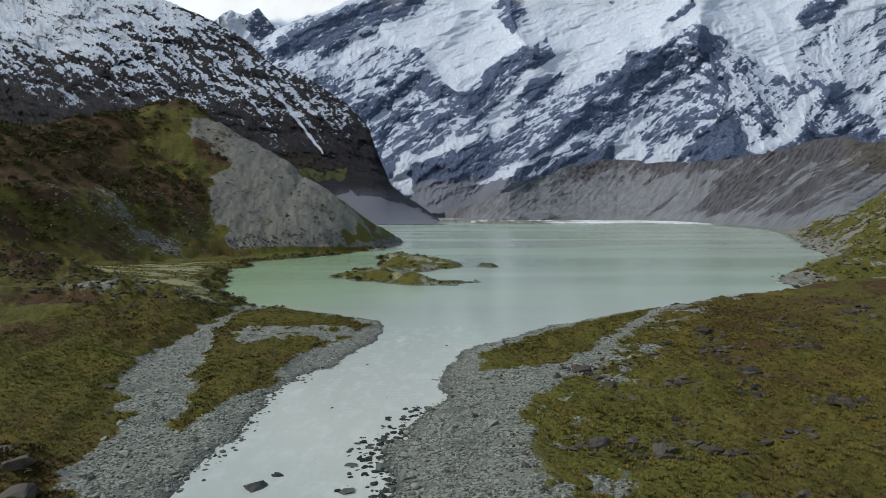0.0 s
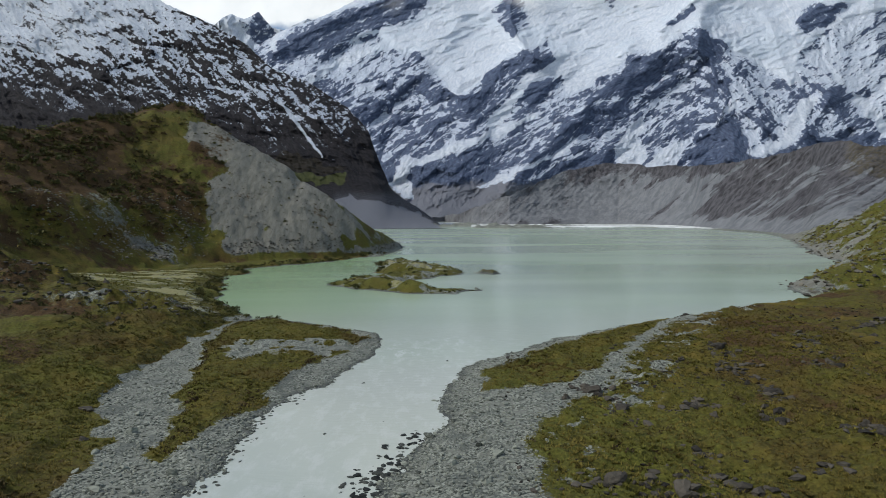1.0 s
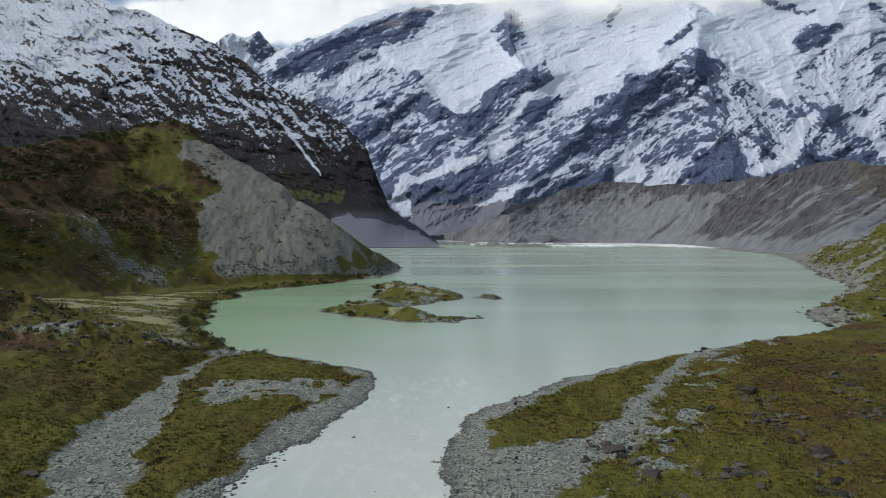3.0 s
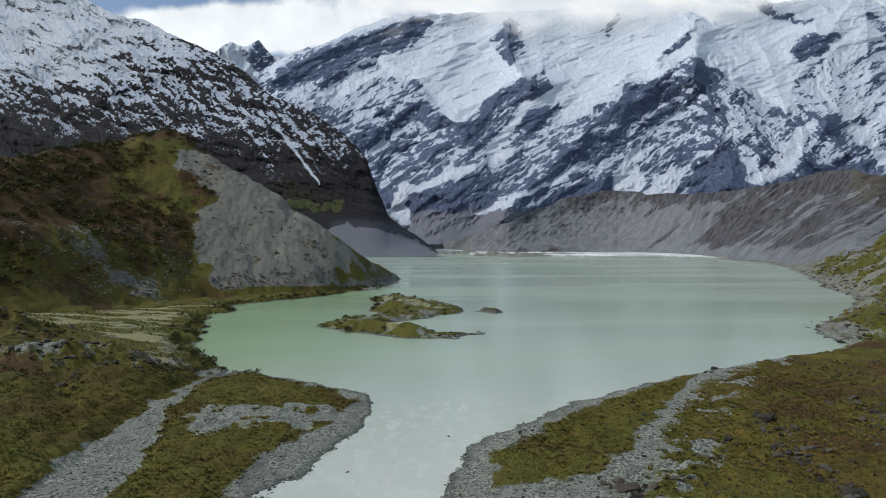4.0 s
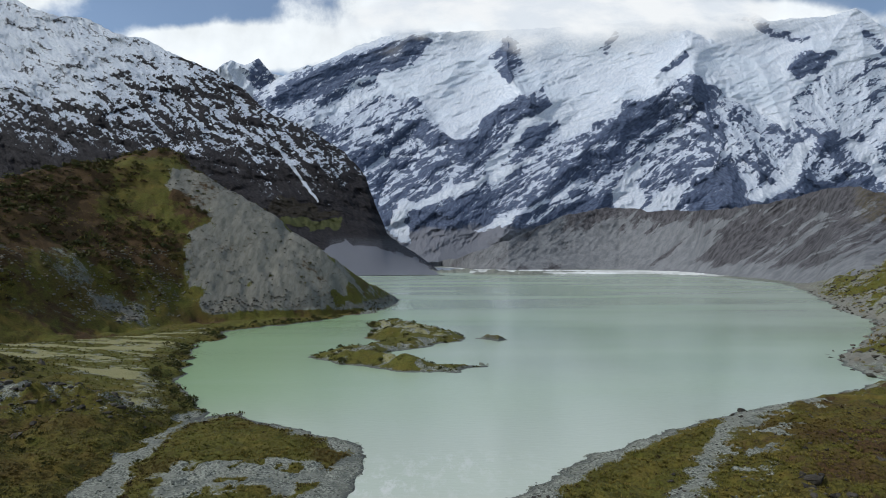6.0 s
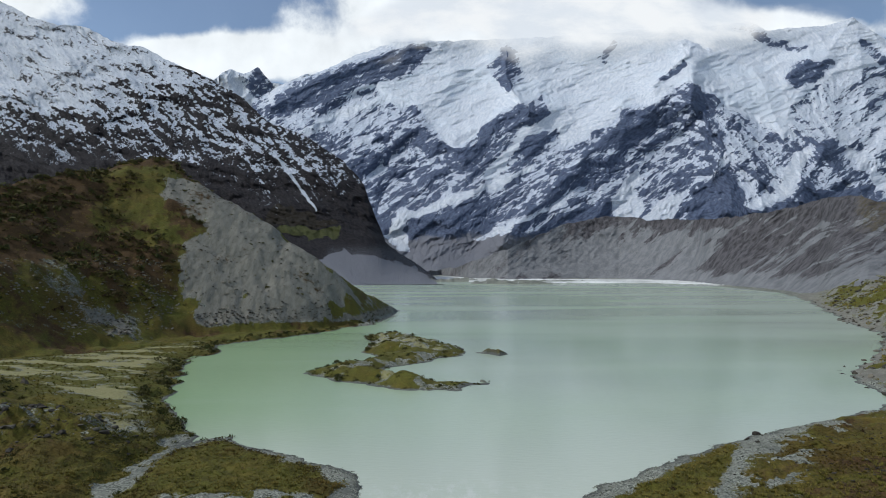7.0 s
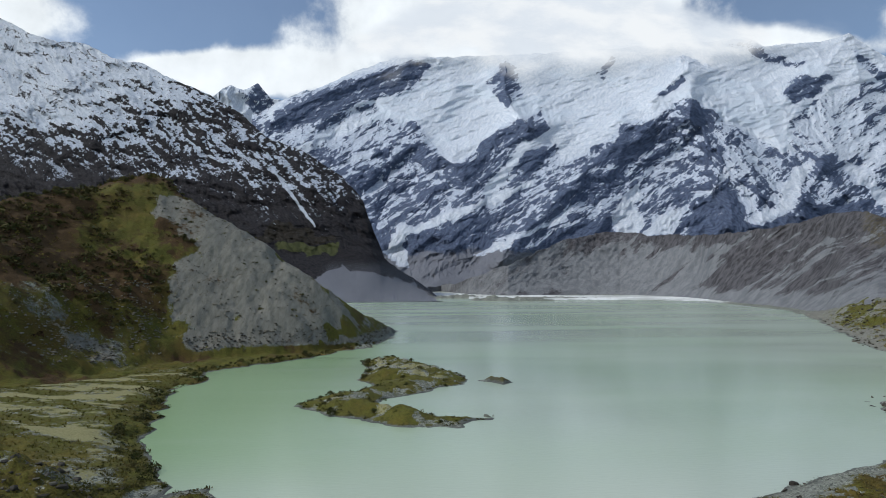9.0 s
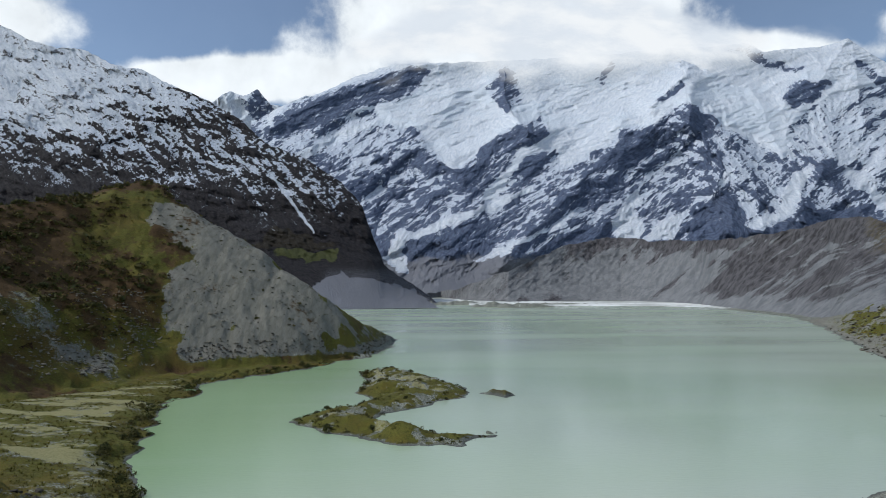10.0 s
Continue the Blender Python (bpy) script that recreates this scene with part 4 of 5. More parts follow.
def leaf_material(name, dark, mid, light, rough=0.8, rust=None):
    k = Mat(name, rough, 0.2)
    info = k.t.nodes.new("ShaderNodeObjectInfo")
    r = k.math("ADD", k.math("MULTIPLY", k.geo.outputs["Random Per Island"], 0.6), k.math("MULTIPLY", info.outputs["Random"], 0.4))
    patch = k.noise(0.16, 4, 0.6)
    c = k.mix(k.ramp(r, 0.1, 0.9), dark, mid)
    c = k.mix(k.ramp(k.math("ADD", patch, k.math("MULTIPLY", r, 0.25)), 0.52, 0.75), c, light)
    if rust:
        c = k.mix(k.ramp(k.noise(0.045, 5, 0.62), 0.50, 0.64, 0.0, 0.8), c, k.mix(r, (0.050, 0.032, 0.009), rust))
    k.color(c)
    return k.m


GREY_ROCK = rock_material("grey_river_rock", (0.028, 0.032, 0.026), (0.262, 0.275, 0.222), (0.165, 0.174, 0.138))
BROWN_ROCK = rock_material("weathered_red_brown_rock", (0.013, 0.011, 0.008), (0.092, 0.080, 0.062), (0.10, 0.092, 0.060))
WET_ROCK = rock_material("wet_river_rock", (0.014, 0.017, 0.015), (0.105, 0.112, 0.094), (0.085, 0.095, 0.075))
SLOPE_ROCK = rock_material("moraine_rock", (0.036, 0.032, 0.025), (0.185, 0.168, 0.132), (0.12, 0.110, 0.08))
GRASS_BLADES = leaf_material("tussock_blades", (0.060, 0.060, 0.010), (0.175, 0.165, 0.028), (0.190, 0.150, 0.034), rust=(0.135, 0.086, 0.022))
SHRUB_LEAVES = leaf_material("shrub_leaves", (0.024, 0.030, 0.008), (0.070, 0.076, 0.018), (0.082, 0.072, 0.020))
RUST_LEAVES = leaf_material("heath_leaves", (0.024, 0.014, 0.007), (0.080, 0.044, 0.018), (0.062, 0.050, 0.016))
SHRUB_WOOD = Mat("shrub_wood", 0.9).m
SHRUB_WOOD.node_tree.nodes["Principled BSDF"].inputs["Base Color"].default_value = (0.06, 0.045, 0.03, 1)


def height_at(xs, ys):
    xs, ys = np.atleast_1d(np.asarray(xs, float)), np.atleast_1d(np.asarray(ys, float))
    return ground_height(xs, ys)[0]


def boulder_mesh(name, seed, material, squash=0.6, cuts=14, sub=3):
    """A split boulder: a ball cut by random planes, with a little erosion."""
    rnd = random.Random(seed)
    bm = bmesh.new()
    bmesh.ops.create_icosphere(bm, subdivisions=sub, radius=1.0)
    stretch = Vector((rnd.uniform(0.8, 1.25), rnd.uniform(0.65, 1.0), squash * rnd.uniform(0.8, 1.2)))
    planes = []
    for _ in range(cuts):
        n = Vector((rnd.gauss(0, 1), rnd.gauss(0, 1), rnd.gauss(0, 0.8))).normalized()
        planes.append((n, rnd.uniform(0.33, 0.68)))
    for v in bm.verts:
        for n, h in planes:
            q = v.co.dot(n) - h
            if q > 0:
                v.co -= n * q * 0.97
        v.co += v.co.normalized() * 0.14 * noise.noise(v.co * 2.7 + Vector((seed, 0, 0))) + v.co * 0.09 * noise.noise(v.co * 6 + Vector((0, seed, 0)))
        v.co = Vector((v.co.x * stretch.x, v.co.y * stretch.y, v.co.z * stretch.z))
    me = bpy.data.meshes.new(name)
    bm.to_mesh(me)
    bm.free()
    me.materials.append(material)
    return me


wet_shapes = [boulder_mesh("boulder", 100 + k, WET_ROCK, 0.34 + 0.05 * (k % 4)) for k in range(8)]
grey_shapes = [boulder_mesh("boulder", 10 + k, GREY_ROCK, 0.45 + 0.05 * (k % 4)) for k in range(8)]
brown_shapes = [boulder_mesh("boulder", 40 + k, BROWN_ROCK, 0.50 + 0.07 * (k % 4)) for k in range(8)]
small_shapes = [boulder_mesh("stone", 70 + k, GREY_ROCK, 0.5, 8, 2) for k in range(8)]


def place_boulder(name, me, x, y, width, label, category, group, rnd, z=None, sink=0.25):
    ob = new(name, me)
    r = width / 2
    base = max(height_at(x, y)[0], -0.25) if z is None else z
    ob.matrix_world = Matrix.LocRotScale((x, y, base + r * (0.42 - sink)), Euler((rnd.uniform(-0.25, 0.25), rnd.uniform(-0.25, 0.25), rnd.uniform(0, 6.28))),
                                         (r * rnd.uniform(0.95, 1.15), r * rnd.uniform(0.9, 1.1), r * rnd.uniform(0.85, 1.15)))
    return tagged(ob, label, category, group)


rnd = random.Random(5)
STREAM_BOULDERS = [(-15.3, 77.2, 3.6), (-14.3, 79.9, 2.4), (-7.4, 82.2, 2.0), (-4.8, 81.1, 2.0), (-7.5, 76.7, 2.3), (-11.4, 83.9, 0.8), (-20.6, 89.8, 0.8), (-12.7, 100.0, 1.2),
                   (-11.1, 121.8, 1.2), (-6.3, 104.4, 1.1), (-2.1, 101.0, 0.9), (-3.5, 93.2, 1.7), (-5.0, 89.8, 1.4), (-15.3, 92.4, 0.8), (-3.4, 96.8, 0.8), (1.7, 135.9, 1.3),
                   (-4.1, 85.3, 1.1), (-6.5, 85.3, 1.2), (-6.8, 83.6, 1.0), (-3.3, 82.4, 1.2), (-1.7, 89.3, 0.9), (-8.4, 86.9, 0.8), (-5.2, 79.2, 0.9)]
GRAVEL_BOULDERS = [(-35.4, 100.4, 2.3), (-27.0, 84.4, 1.5), (-32.0, 95.2, 1.6), (-35.4, 89.1, 1.3), (-25.5, 88.2, 1.5), (-36.2, 94.2, 1.4), (-26.2, 78.4, 1.7), (-31.0, 84.8, 1.4),
                   (-31.3, 79.1, 1.6), (-30.5, 97.2, 1.0), (-27.6, 77.1, 1.3), (6.7, 91.0, 2.2), (4.9, 93.8, 1.1), (2.4, 103.8, 1.4), (4.7, 106.4, 1.2), (5.3, 84.5, 1.2), (8.7, 92.8, 1.2),
                   (3.1, 77.8, 1.2), (1.0, 91.1, 1.1), (6.6, 79.7, 1.2), (2.2, 89.3, 1.1), (0.5, 86.0, 0.9), (-0.4, 98.5, 1.9)]
GRASS_BOULDERS = [(21.6, 113.7, 4.3), (49.4, 138.5, 4.2), (40.0, 129.6, 3.0), (34.7, 123.6, 3.4), (48.2, 124.2, 3.1), (44.7, 111.1, 3.7), (48.0, 96.8, 2.9), (48.4, 94.4, 2.4), (37.2, 86.2, 1.9),
                  (17.1, 84.0, 3.0), (22.2, 82.4, 3.3), (23.3, 81.7, 2.0), (27.5, 83.1, 2.5), (33.3, 78.2, 1.7), (9.9, 74.2, 1.8), (25.8, 71.9, 2.2), (30.5, 71.9, 2.0), (40.7, 100.4, 2.0),
                  (33.9, 103.1, 2.3), (25.1, 100.6, 1.9), (68.8, 147.4, 3.0), (63.4, 144.4, 3.4), (61.5, 125.7, 3.0), (78.9, 141.2, 3.2), (84.5, 144.0, 3.0), (30.8, 104.5, 2.0), (19.4, 115.5, 2.6)]
BANK_BOULDERS = [(27.0, 115.3, 2.3), (17.3, 110.5, 2.2), (9.0, 79.7, 1.5), (50.0, 131.3, 2.4), (-34.2, 73.6, 6.0), (-38.6, 79.6, 4.6), (-41.5, 82.5, 3.0), (-68.2, 157.1, 4.3), (-93.8, 167.4, 3.9), (-94.5, 205.3, 4.3),
                 (-39.7, 98.0, 1.6), (-45.4, 108.4, 2.8), (60.5, 181.5, 2.2), (57.0, 178.6, 1.8), (62.6, 182.0, 1.6), (118, 246, 3.2), (121, 252, 2.6), (126, 258, 2.4), (140, 270, 3.2)]
for k, (x, y, w) in enumerate(STREAM_BOULDERS):
    place_boulder("boulder", wet_shapes[k % 8], x, y, w, "wet dark grey boulder standing in the milky stream", "boulder", "boulders in the stream", rnd, z=-0.12 - 0.08 * w)
for k, (x, y, w) in enumerate(GRAVEL_BOULDERS):
    place_boulder("boulder", grey_shapes[(k + 3) % 8], x, y, w, "grey angular boulder lying on the river gravel", "boulder", "boulders on the gravel", rnd)
for k, (x, y, w) in enumerate(GRASS_BOULDERS):
    place_boulder("boulder", brown_shapes[k % 8], x, y, w, "purple-brown weathered boulder half sunk in tussock grass", "boulder", "boulders in the grass", rnd, sink=0.42)
for k, (x, y, w) in enumerate(BANK_BOULDERS):
    place_boulder("boulder", brown_shapes[(k + 5) % 8], x, y, w, "dark weathered boulder on the bank beside the water", "boulder", "boulders on the banks", rnd, sink=0.4)
for x, y, w in ((12.0, 236.5, 2.6), (13.5, 237.2, 1.6)):
    place_boulder("boulder", grey_shapes[2], x, y, w, "pale grey rock just breaking the lake's surface", "boulder", "rocks in the lake", rnd, z=-0.2)

# smaller rocks that lie about each boulder in the grass
xs, ys, ws = [], [], []
for x, y, w in GRASS_BOULDERS + BANK_BOULDERS[:4]:
    for _ in range(rnd.randint(3, 9)):
        a, q = rnd.uniform(0, 6.28), w * rnd.uniform(0.45, 1.3)
        xs.append(x + q * math.cos(a)), ys.append(y + 0.7 * q * math.sin(a)), ws.append(w * rnd.uniform(0.12, 0.4))
for k, (x, y, w) in enumerate(zip(xs, ys, ws)):
    if k % 3 < 2:
        place_boulder("rock", brown_shapes[k % 8], x, y, w, "small purple-brown rock lying beside a boulder in grass", "rock", "rocks beside the boulders", rnd, sink=0.2)

# stones of half a metre and more, each its own thing
made = 0
while made < 170:
    west = rnd.random() < 0.45
    x, y = (rnd.uniform(-46, -22), rnd.uniform(72, 118)) if west else (rnd.uniform(-5, 30), rnd.uniform(72, 130))
    z, s_, hz_, hd_, gr_ = ground_height(np.array([x]), np.array([y]))
    g = ground_cover(np.array([x]), np.array([y]), z, s_, hz_, hd_, gr_)["grass"][0]
    if s_[0] < -0.8 or g > 0.45 or (west and gr_[0] < 0.3 and s_[0] > 9):
        continue
    place_boulder("stone", small_shapes[made % 8], x, y, 0.45 + 0.75 * rnd.random() ** 3, "grey angular stone lying loose on the river gravel", "stone", "stones on the gravel", rnd, sink=0.15)
    made += 1


def scatter(count, box, accept, seed):
    """Random places in a box, thinned by accept(x, y, height, covers)."""
    rs = np.random.RandomState(seed)
    xs, ys, zs = [], [], []
    for _ in range(40):
        x, y = rs.uniform(box[0], box[1], count), rs.uniform(box[2], box[3], count)
        z, s_, hz_, hd_, gr_ = ground_height(x, y)
        ok = accept(x, y, z, s_, hz_, ground_cover(x, y, z, s_, hz_, hd_, gr_), rs.rand(count))
        xs.append(x[ok]), ys.append(y[ok]), zs.append(z[ok])
        if sum(len(a) for a in xs) >= count:
            break
    return (np.concatenate(a)[:count] for a in (xs, ys, zs))


def soup(name, verts, faces, material):
    me = bpy.data.meshes.new(name)
    n = faces.shape[1]
    me.vertices.add(len(verts))
    me.vertices.foreach_set("co", verts.astype(np.float32).ravel())
    me.loops.add(faces.size)
    me.loops.foreach_set("vertex_index", faces.astype(np.int32).ravel())
    me.polygons.add(len(faces))
    me.polygons.foreach_set("loop_start", np.arange(0, faces.size, n, dtype=np.int32))
    me.update(calc_edges=True)
    me.shade_flat()
    me.materials.append(material)
    return new(name, me)


def stone_soup(name, x, y, z, size, material, seed, flat=0.6):
    bm = bmesh.new()
    bmesh.ops.create_icosphere(bm, subdivisions=1, radius=0.5)
    base = np.array([v.co[:] for v in bm.verts])
    tris = np.array([[v.index for v in f.verts] for f in bm.faces])
    bm.free()
    rs = np.random.RandomState(seed)
    n = len(x)
    shape = base[None] * (1 + 0.85 * (rs.rand(n, len(base), 1) - 0.5))
    shape = shape * np.stack([rs.uniform(0.8, 1.3, n), rs.uniform(0.6, 1.0, n), flat * rs.uniform(0.6, 1.1, n)], -1)[:, None, :]
    a = rs.uniform(0, 6.28, n)
    ca, sa = np.cos(a)[:, None], np.sin(a)[:, None]
    px, py = shape[..., 0] * ca - shape[..., 1] * sa, shape[..., 0] * sa + shape[..., 1] * ca
    verts = np.stack([px, py, shape[..., 2] + 0.12], -1) * size[:, None, None] + np.stack([x, y, z], -1)[:, None, :]
    faces = tris[None] + (np.arange(n) * len(base))[:, None, None]
    return soup(name, verts.reshape(-1, 3), faces.reshape(-1, 3), material)


rs = np.random.RandomState(9)
x, y, z = scatter(15000, (-52, 75, 66, 188), lambda x, y, z, s_, hz_, c, r: (s_ > -0.5) & (c["grass"] < 0.5) & (hz_ < 1) & (r < 60 ** 2 / (y ** 2) * (1.1 + (s_ < 2))) & ((x > -25) | (s_ < 6) | (c["grass"] < 0.2)), 21)
tagged(stone_soup("gravel_stones", x, y, np.maximum(z, -0.12), 0.13 + 0.36 * rs.rand(len(x)) ** 3, GREY_ROCK, 22), "loose grey gravel and cobbles along the stream", "gravel", kind="stuff")
x, y, z = scatter(420, (-12, 4, 68, 100), lambda x, y, z, s_, hz_, c, r: (s_ < 0.3) & (s_ > -4.5 * r) & (x > -10 + 0.1 * (y - 70)), 71)
tagged(stone_soup("shallows_stones", x, y, 0 * x - 0.08, 0.2 + 0.8 * rs.rand(len(x)) ** 2.5, WET_ROCK, 72, 0.36), "flat wet stones breaking the stream's shallows", "stones", kind="stuff")
x, y, z = scatter(260, (-32, -18, 68, 120), lambda x, y, z, s_, hz_, c, r: (s_ < 0.3) & (s_ > -2.2 * r), 73)
tagged(stone_soup("shallows_stones", x, y, 0 * x - 0.06, 0.2 + 0.5 * rs.rand(len(x)) ** 2, WET_ROCK, 74, 0.4), "flat wet stones along the stream's edge", "stones", kind="stuff")
x, y, z = scatter(2200, (-190, -30, 250, 470), lambda x, y, z, s_, hz_, c, r: (hz_ > 0.5) & (c["grass"] < 0.6) & (r < np.where(hz_ < 10, 0.5, 0.05)), 23)
tagged(stone_soup("scree_stones", x, y, z, 0.35 + 1.2 * rs.rand(len(x)) ** 3, SLOPE_ROCK, 24), "fallen grey rocks scattered over the scree slope", "rocks", kind="stuff")
x, y, z = scatter(2800, (-230, -100, 200, 380), lambda x, y, z, s_, hz_, c, r: (hz_ > 4) & (hz_ < 34) & (fbm(x / 16, y / 16, 4, 157) + 0.3 * r > 0.12), 75)
tagged(stone_soup("slope_rocks", x, y, z, 0.4 + 1.4 * rs.rand(len(x)) ** 3, SLOPE_ROCK, 76), "brown-grey rocks strewn over the lower hillside", "rocks", kind="stuff")
x, y, z = scatter(620, (-140, -40, 150, 250), lambda x, y, z, s_, hz_, c, r: (s_ > 3) & ((((x + 76) / 24) ** 2 + ((y - 175) / 11) ** 2 < 0.3 + r) | (((x + 112) / 24) ** 2 + ((y - 190) / 14) ** 2 < 0.2 + r ** 2)), 25)
tagged(stone_soup("knoll_rocks", x, y, z, 0.3 + 1.6 * rs.rand(len(x)) ** 4, SLOPE_ROCK, 26), "heap of dark broken rocks on the grassy knoll", "rocks", kind="stuff")
ROCK_LINES = [[(47.9, 138.4), (46.8, 130.5), (43.8, 123.7)], [(46.6, 123.7), (46.0, 118.6), (44.8, 110.7), (39.4, 100.3)], [(15.4, 83.4), (17.8, 84.2)], [(20.3, 84.5), (21.6, 83.0), (22.6, 80.9), (24.2, 83.4)],
              [(26.7, 83.7), (28.9, 82.6), (30.2, 81.2)], [(29.4, 104.3), (32.5, 106.4), (36.2, 106.3)], [(58.0, 123.5), (60.4, 122.4), (61.5, 119.4)], [(67.4, 145.5), (67.9, 140.9), (60.1, 130.3)],
              [(27.5, 91.7), (28.4, 89.8), (27.4, 86.8)], [(76.6, 148.6), (81.6, 148.5), (90.6, 155.5)], [(46.2, 95.6), (50.0, 96.7)], [(35.6, 85.6), (37.5, 85.5)], [(20.5, 115.3), (22.4, 111.9), (22.4, 106.5), (23.3, 103.7)]]


def rock_gap(x, y):
    return np.minimum.reduce([line_distance(x, y, p) for p in ROCK_LINES])


x, y, z = scatter(900, (8, 110, 68, 175), lambda x, y, z, s_, hz_, c, r: (s_ > 3) & (fbm(x / 12, y / 12, 3, 141) + 0.2 * r > 0.2), 27)
tagged(stone_soup("field_rocks", x, y, z, 0.25 + 0.6 * rs.rand(len(x)) ** 2, BROWN_ROCK, 28), "small brown rocks strewn through the tussock grass", "rocks", kind="stuff")
x, y, z = scatter(750, (8, 110, 68, 175), lambda x, y, z, s_, hz_, c, r: (s_ > 2) & (rock_gap(x, y) < 0.4 + 2.4 * r ** 2.5), 81)
tagged(stone_soup("rock_line_rubble", x, y, z - 0.12, 0.35 + 1.3 * rs.rand(len(x)) ** 3, BROWN_ROCK, 82, 0.6), "lines of broken purple-brown rock breaking through the grass", "rocks", kind="stuff")
x, y, z = scatter(2800, (100, 330, 215, 560), lambda x, y, z, s_, hz_, c, r: (s_ > -1) & (s_ < 70), 29)
tagged(stone_soup("bank_rocks", x, y, z, 0.4 + 2.2 * rs.rand(len(x)) ** 3.5, SLOPE_ROCK, 30), "coarse grey moraine rocks on the far bank", "rocks", kind="stuff")


def tuft_soup(name, x, y, z, size, blades, material, seed):
    """Tussocks: bent three-sided blades that splay from one root."""
    rs = np.random.RandomState(seed)
    n = len(x)
    a = rs.uniform(0, 6.28, (n, blades))
    lean, h = rs.uniform(0.25, 0.95, (n, blades)), rs.uniform(0.55, 1.0, (n, blades)) * size[:, None]
    w = 0.10 * size[:, None] * rs.uniform(0.7, 1.3, (n, blades))
    dx, dy = np.cos(a), np.sin(a)
    root = np.stack([x, y, z - 0.03], -1)[:, None, :] + np.stack([dx, dy, 0 * dx], -1) * rs.uniform(0.05, 0.3, (n, blades, 1)) * size[:, None, None]
    side = np.stack([-dy, dx, 0 * dx], -1) * w[..., None]
    tip = root + np.stack([dx * lean * h, dy * lean * h, 0.8 * h], -1)
    verts = np.stack([root - side, root + side, tip], 2).reshape(-1, 3)
    faces = np.arange(n * blades * 3).reshape(-1, 3)
    return soup(name, verts, faces, material)


x, y, z = scatter(52000, (-75, 75, 66, 185), lambda x, y, z, s_, hz_, c, r: (s_ > 0.5) & (c["grass"] * (1 - 0.5 * c["heath"]) > 0.35 + 0.3 * r) & (np.abs(x) < 0.72 * (y - 12)) & (r < 1.6 * 75 / y), 31)
tagged(tuft_soup("tussock_grass", x, y, z, 0.18 + 0.34 * np.random.RandomState(32).rand(len(x)) ** 2, 7, GRASS_BLADES, 33), "olive and straw-coloured tussock grass on the river flats", "grass", kind="stuff")

x, y, z = scatter(5200, (-60, 75, 66, 175), lambda x, y, z, s_, hz_, c, r: (s_ > 1.5) & (c["grass"] > 0.3) & (np.abs(x) < 0.72 * (y - 12)) & (fbm(x / 10, y / 10, 3, 161) + 0.4 * r > 0.15), 83)
tagged(tuft_soup("tall_tussocks", x, y, z, 0.32 + 0.40 * np.random.RandomState(84).rand(len(x)) ** 2, 18, GRASS_BLADES, 85), "taller clumped tussocks standing out of the short grass", "grass", kind="stuff")


def shrub(seed):
    """A low alpine shrub: a few crooked stems under clumps of small leaves. Unit radius."""
    r = random.Random(seed)
    root = new("shrub")
    bm = bmesh.new()
    clumps = []
    for k in range(r.randint(6, 9)):
        a, q = r.uniform(0, 6.28), r.uniform(0.15, 0.8)
        tip = Vector((q * math.cos(a), q * math.sin(a) * 0.85, r.uniform(0.35, 0.85) * (1.05 - 0.5 * q)))
        clumps.append((tip, r.uniform(0.24, 0.42)))
        side = Vector((-math.sin(a), math.cos(a), 0)) * 0.03
        ring0 = [bm.verts.new(c) for c in (side, -side, Vector((0, 0, 0.05)))]
        ring1 = [bm.verts.new(tip + c * 0.4) for c in (side, -side, Vector((0, 0, 0.05)))]
        for i in range(3):
            bm.faces.new((ring0[i], ring0[(i + 1) % 3], ring1[(i + 1) % 3], ring1[i]))
    me = bpy.data.meshes.new("stems")
    bm.to_mesh(me), bm.free()
    me.materials.append(SHRUB_WOOD)
    new("stems", me).parent = root
    verts, faces = [], []
    for c, rad in clumps:
        for _ in range(34):
            d = Vector((r.gauss(0, 1), r.gauss(0, 1), r.gauss(0.2, 0.8))).normalized()
            p = c + d * rad * r.uniform(0.55, 1.1)
            p.z = max(p.z, 0.02)
            t1 = d.orthogonal().normalized()
            t1 = (Matrix.Rotation(r.uniform(0, 6.28), 3, d) @ t1) + d * r.uniform(-0.5, 0.5)
            t2 = d.cross(t1).normalized() + d * r.uniform(-0.5, 0.5)
            e = r.uniform(0.07, 0.13)
            i = len(verts)
            verts += [p - t1 * e, p + t2 * e * 0.6, p + t1 * e, p - t2 * e * 0.6]
            faces.append((i, i + 1, i + 2, i + 3))
    me = bpy.data.meshes.new("foliage")
    me.from_pydata([v[:] for v in verts], [], faces)
    me.materials.append(SHRUB_LEAVES)
    new("foliage", me).parent = root
    return root


def plant(kinds, xs, ys, zs, sizes, label, group, seed):
    r = random.Random(seed)
    for x, y, z, q in zip(xs, ys, zs, sizes):
        ob = copy_thing(r.choice(kinds), Matrix.Identity(4))
        ob.matrix_basis = Matrix.LocRotScale((x, y, z - 0.05 * q), Euler((0, 0, r.uniform(0, 6.28))), (q, q * r.uniform(0.8, 1.2), q * r.uniform(0.7, 1.0)))
        tagged(ob, label, "shrub", group)


kinds = [shrub(200 + k) for k in range(5)]
sz = np.random.RandomState(41)
x, y, z = scatter(170, (-300, -120, 300, 500), lambda x, y, z, s_, hz_, c, r: (hz_ > 25) & (c["scree"] < 0.2) & (y < 500) & (fbm(x / 40, y / 40, 3, 151) + 0.25 * (r - 0.5) > np.where(meadow_side(x, y) < 0.5, -0.1, 0.14)), 42)
plant(kinds, x, y, z, 1.9 + 3.0 * sz.rand(len(x)) ** 2, "dark green rounded shrub on the moraine hillside", "shrubs on the hillside", 43)
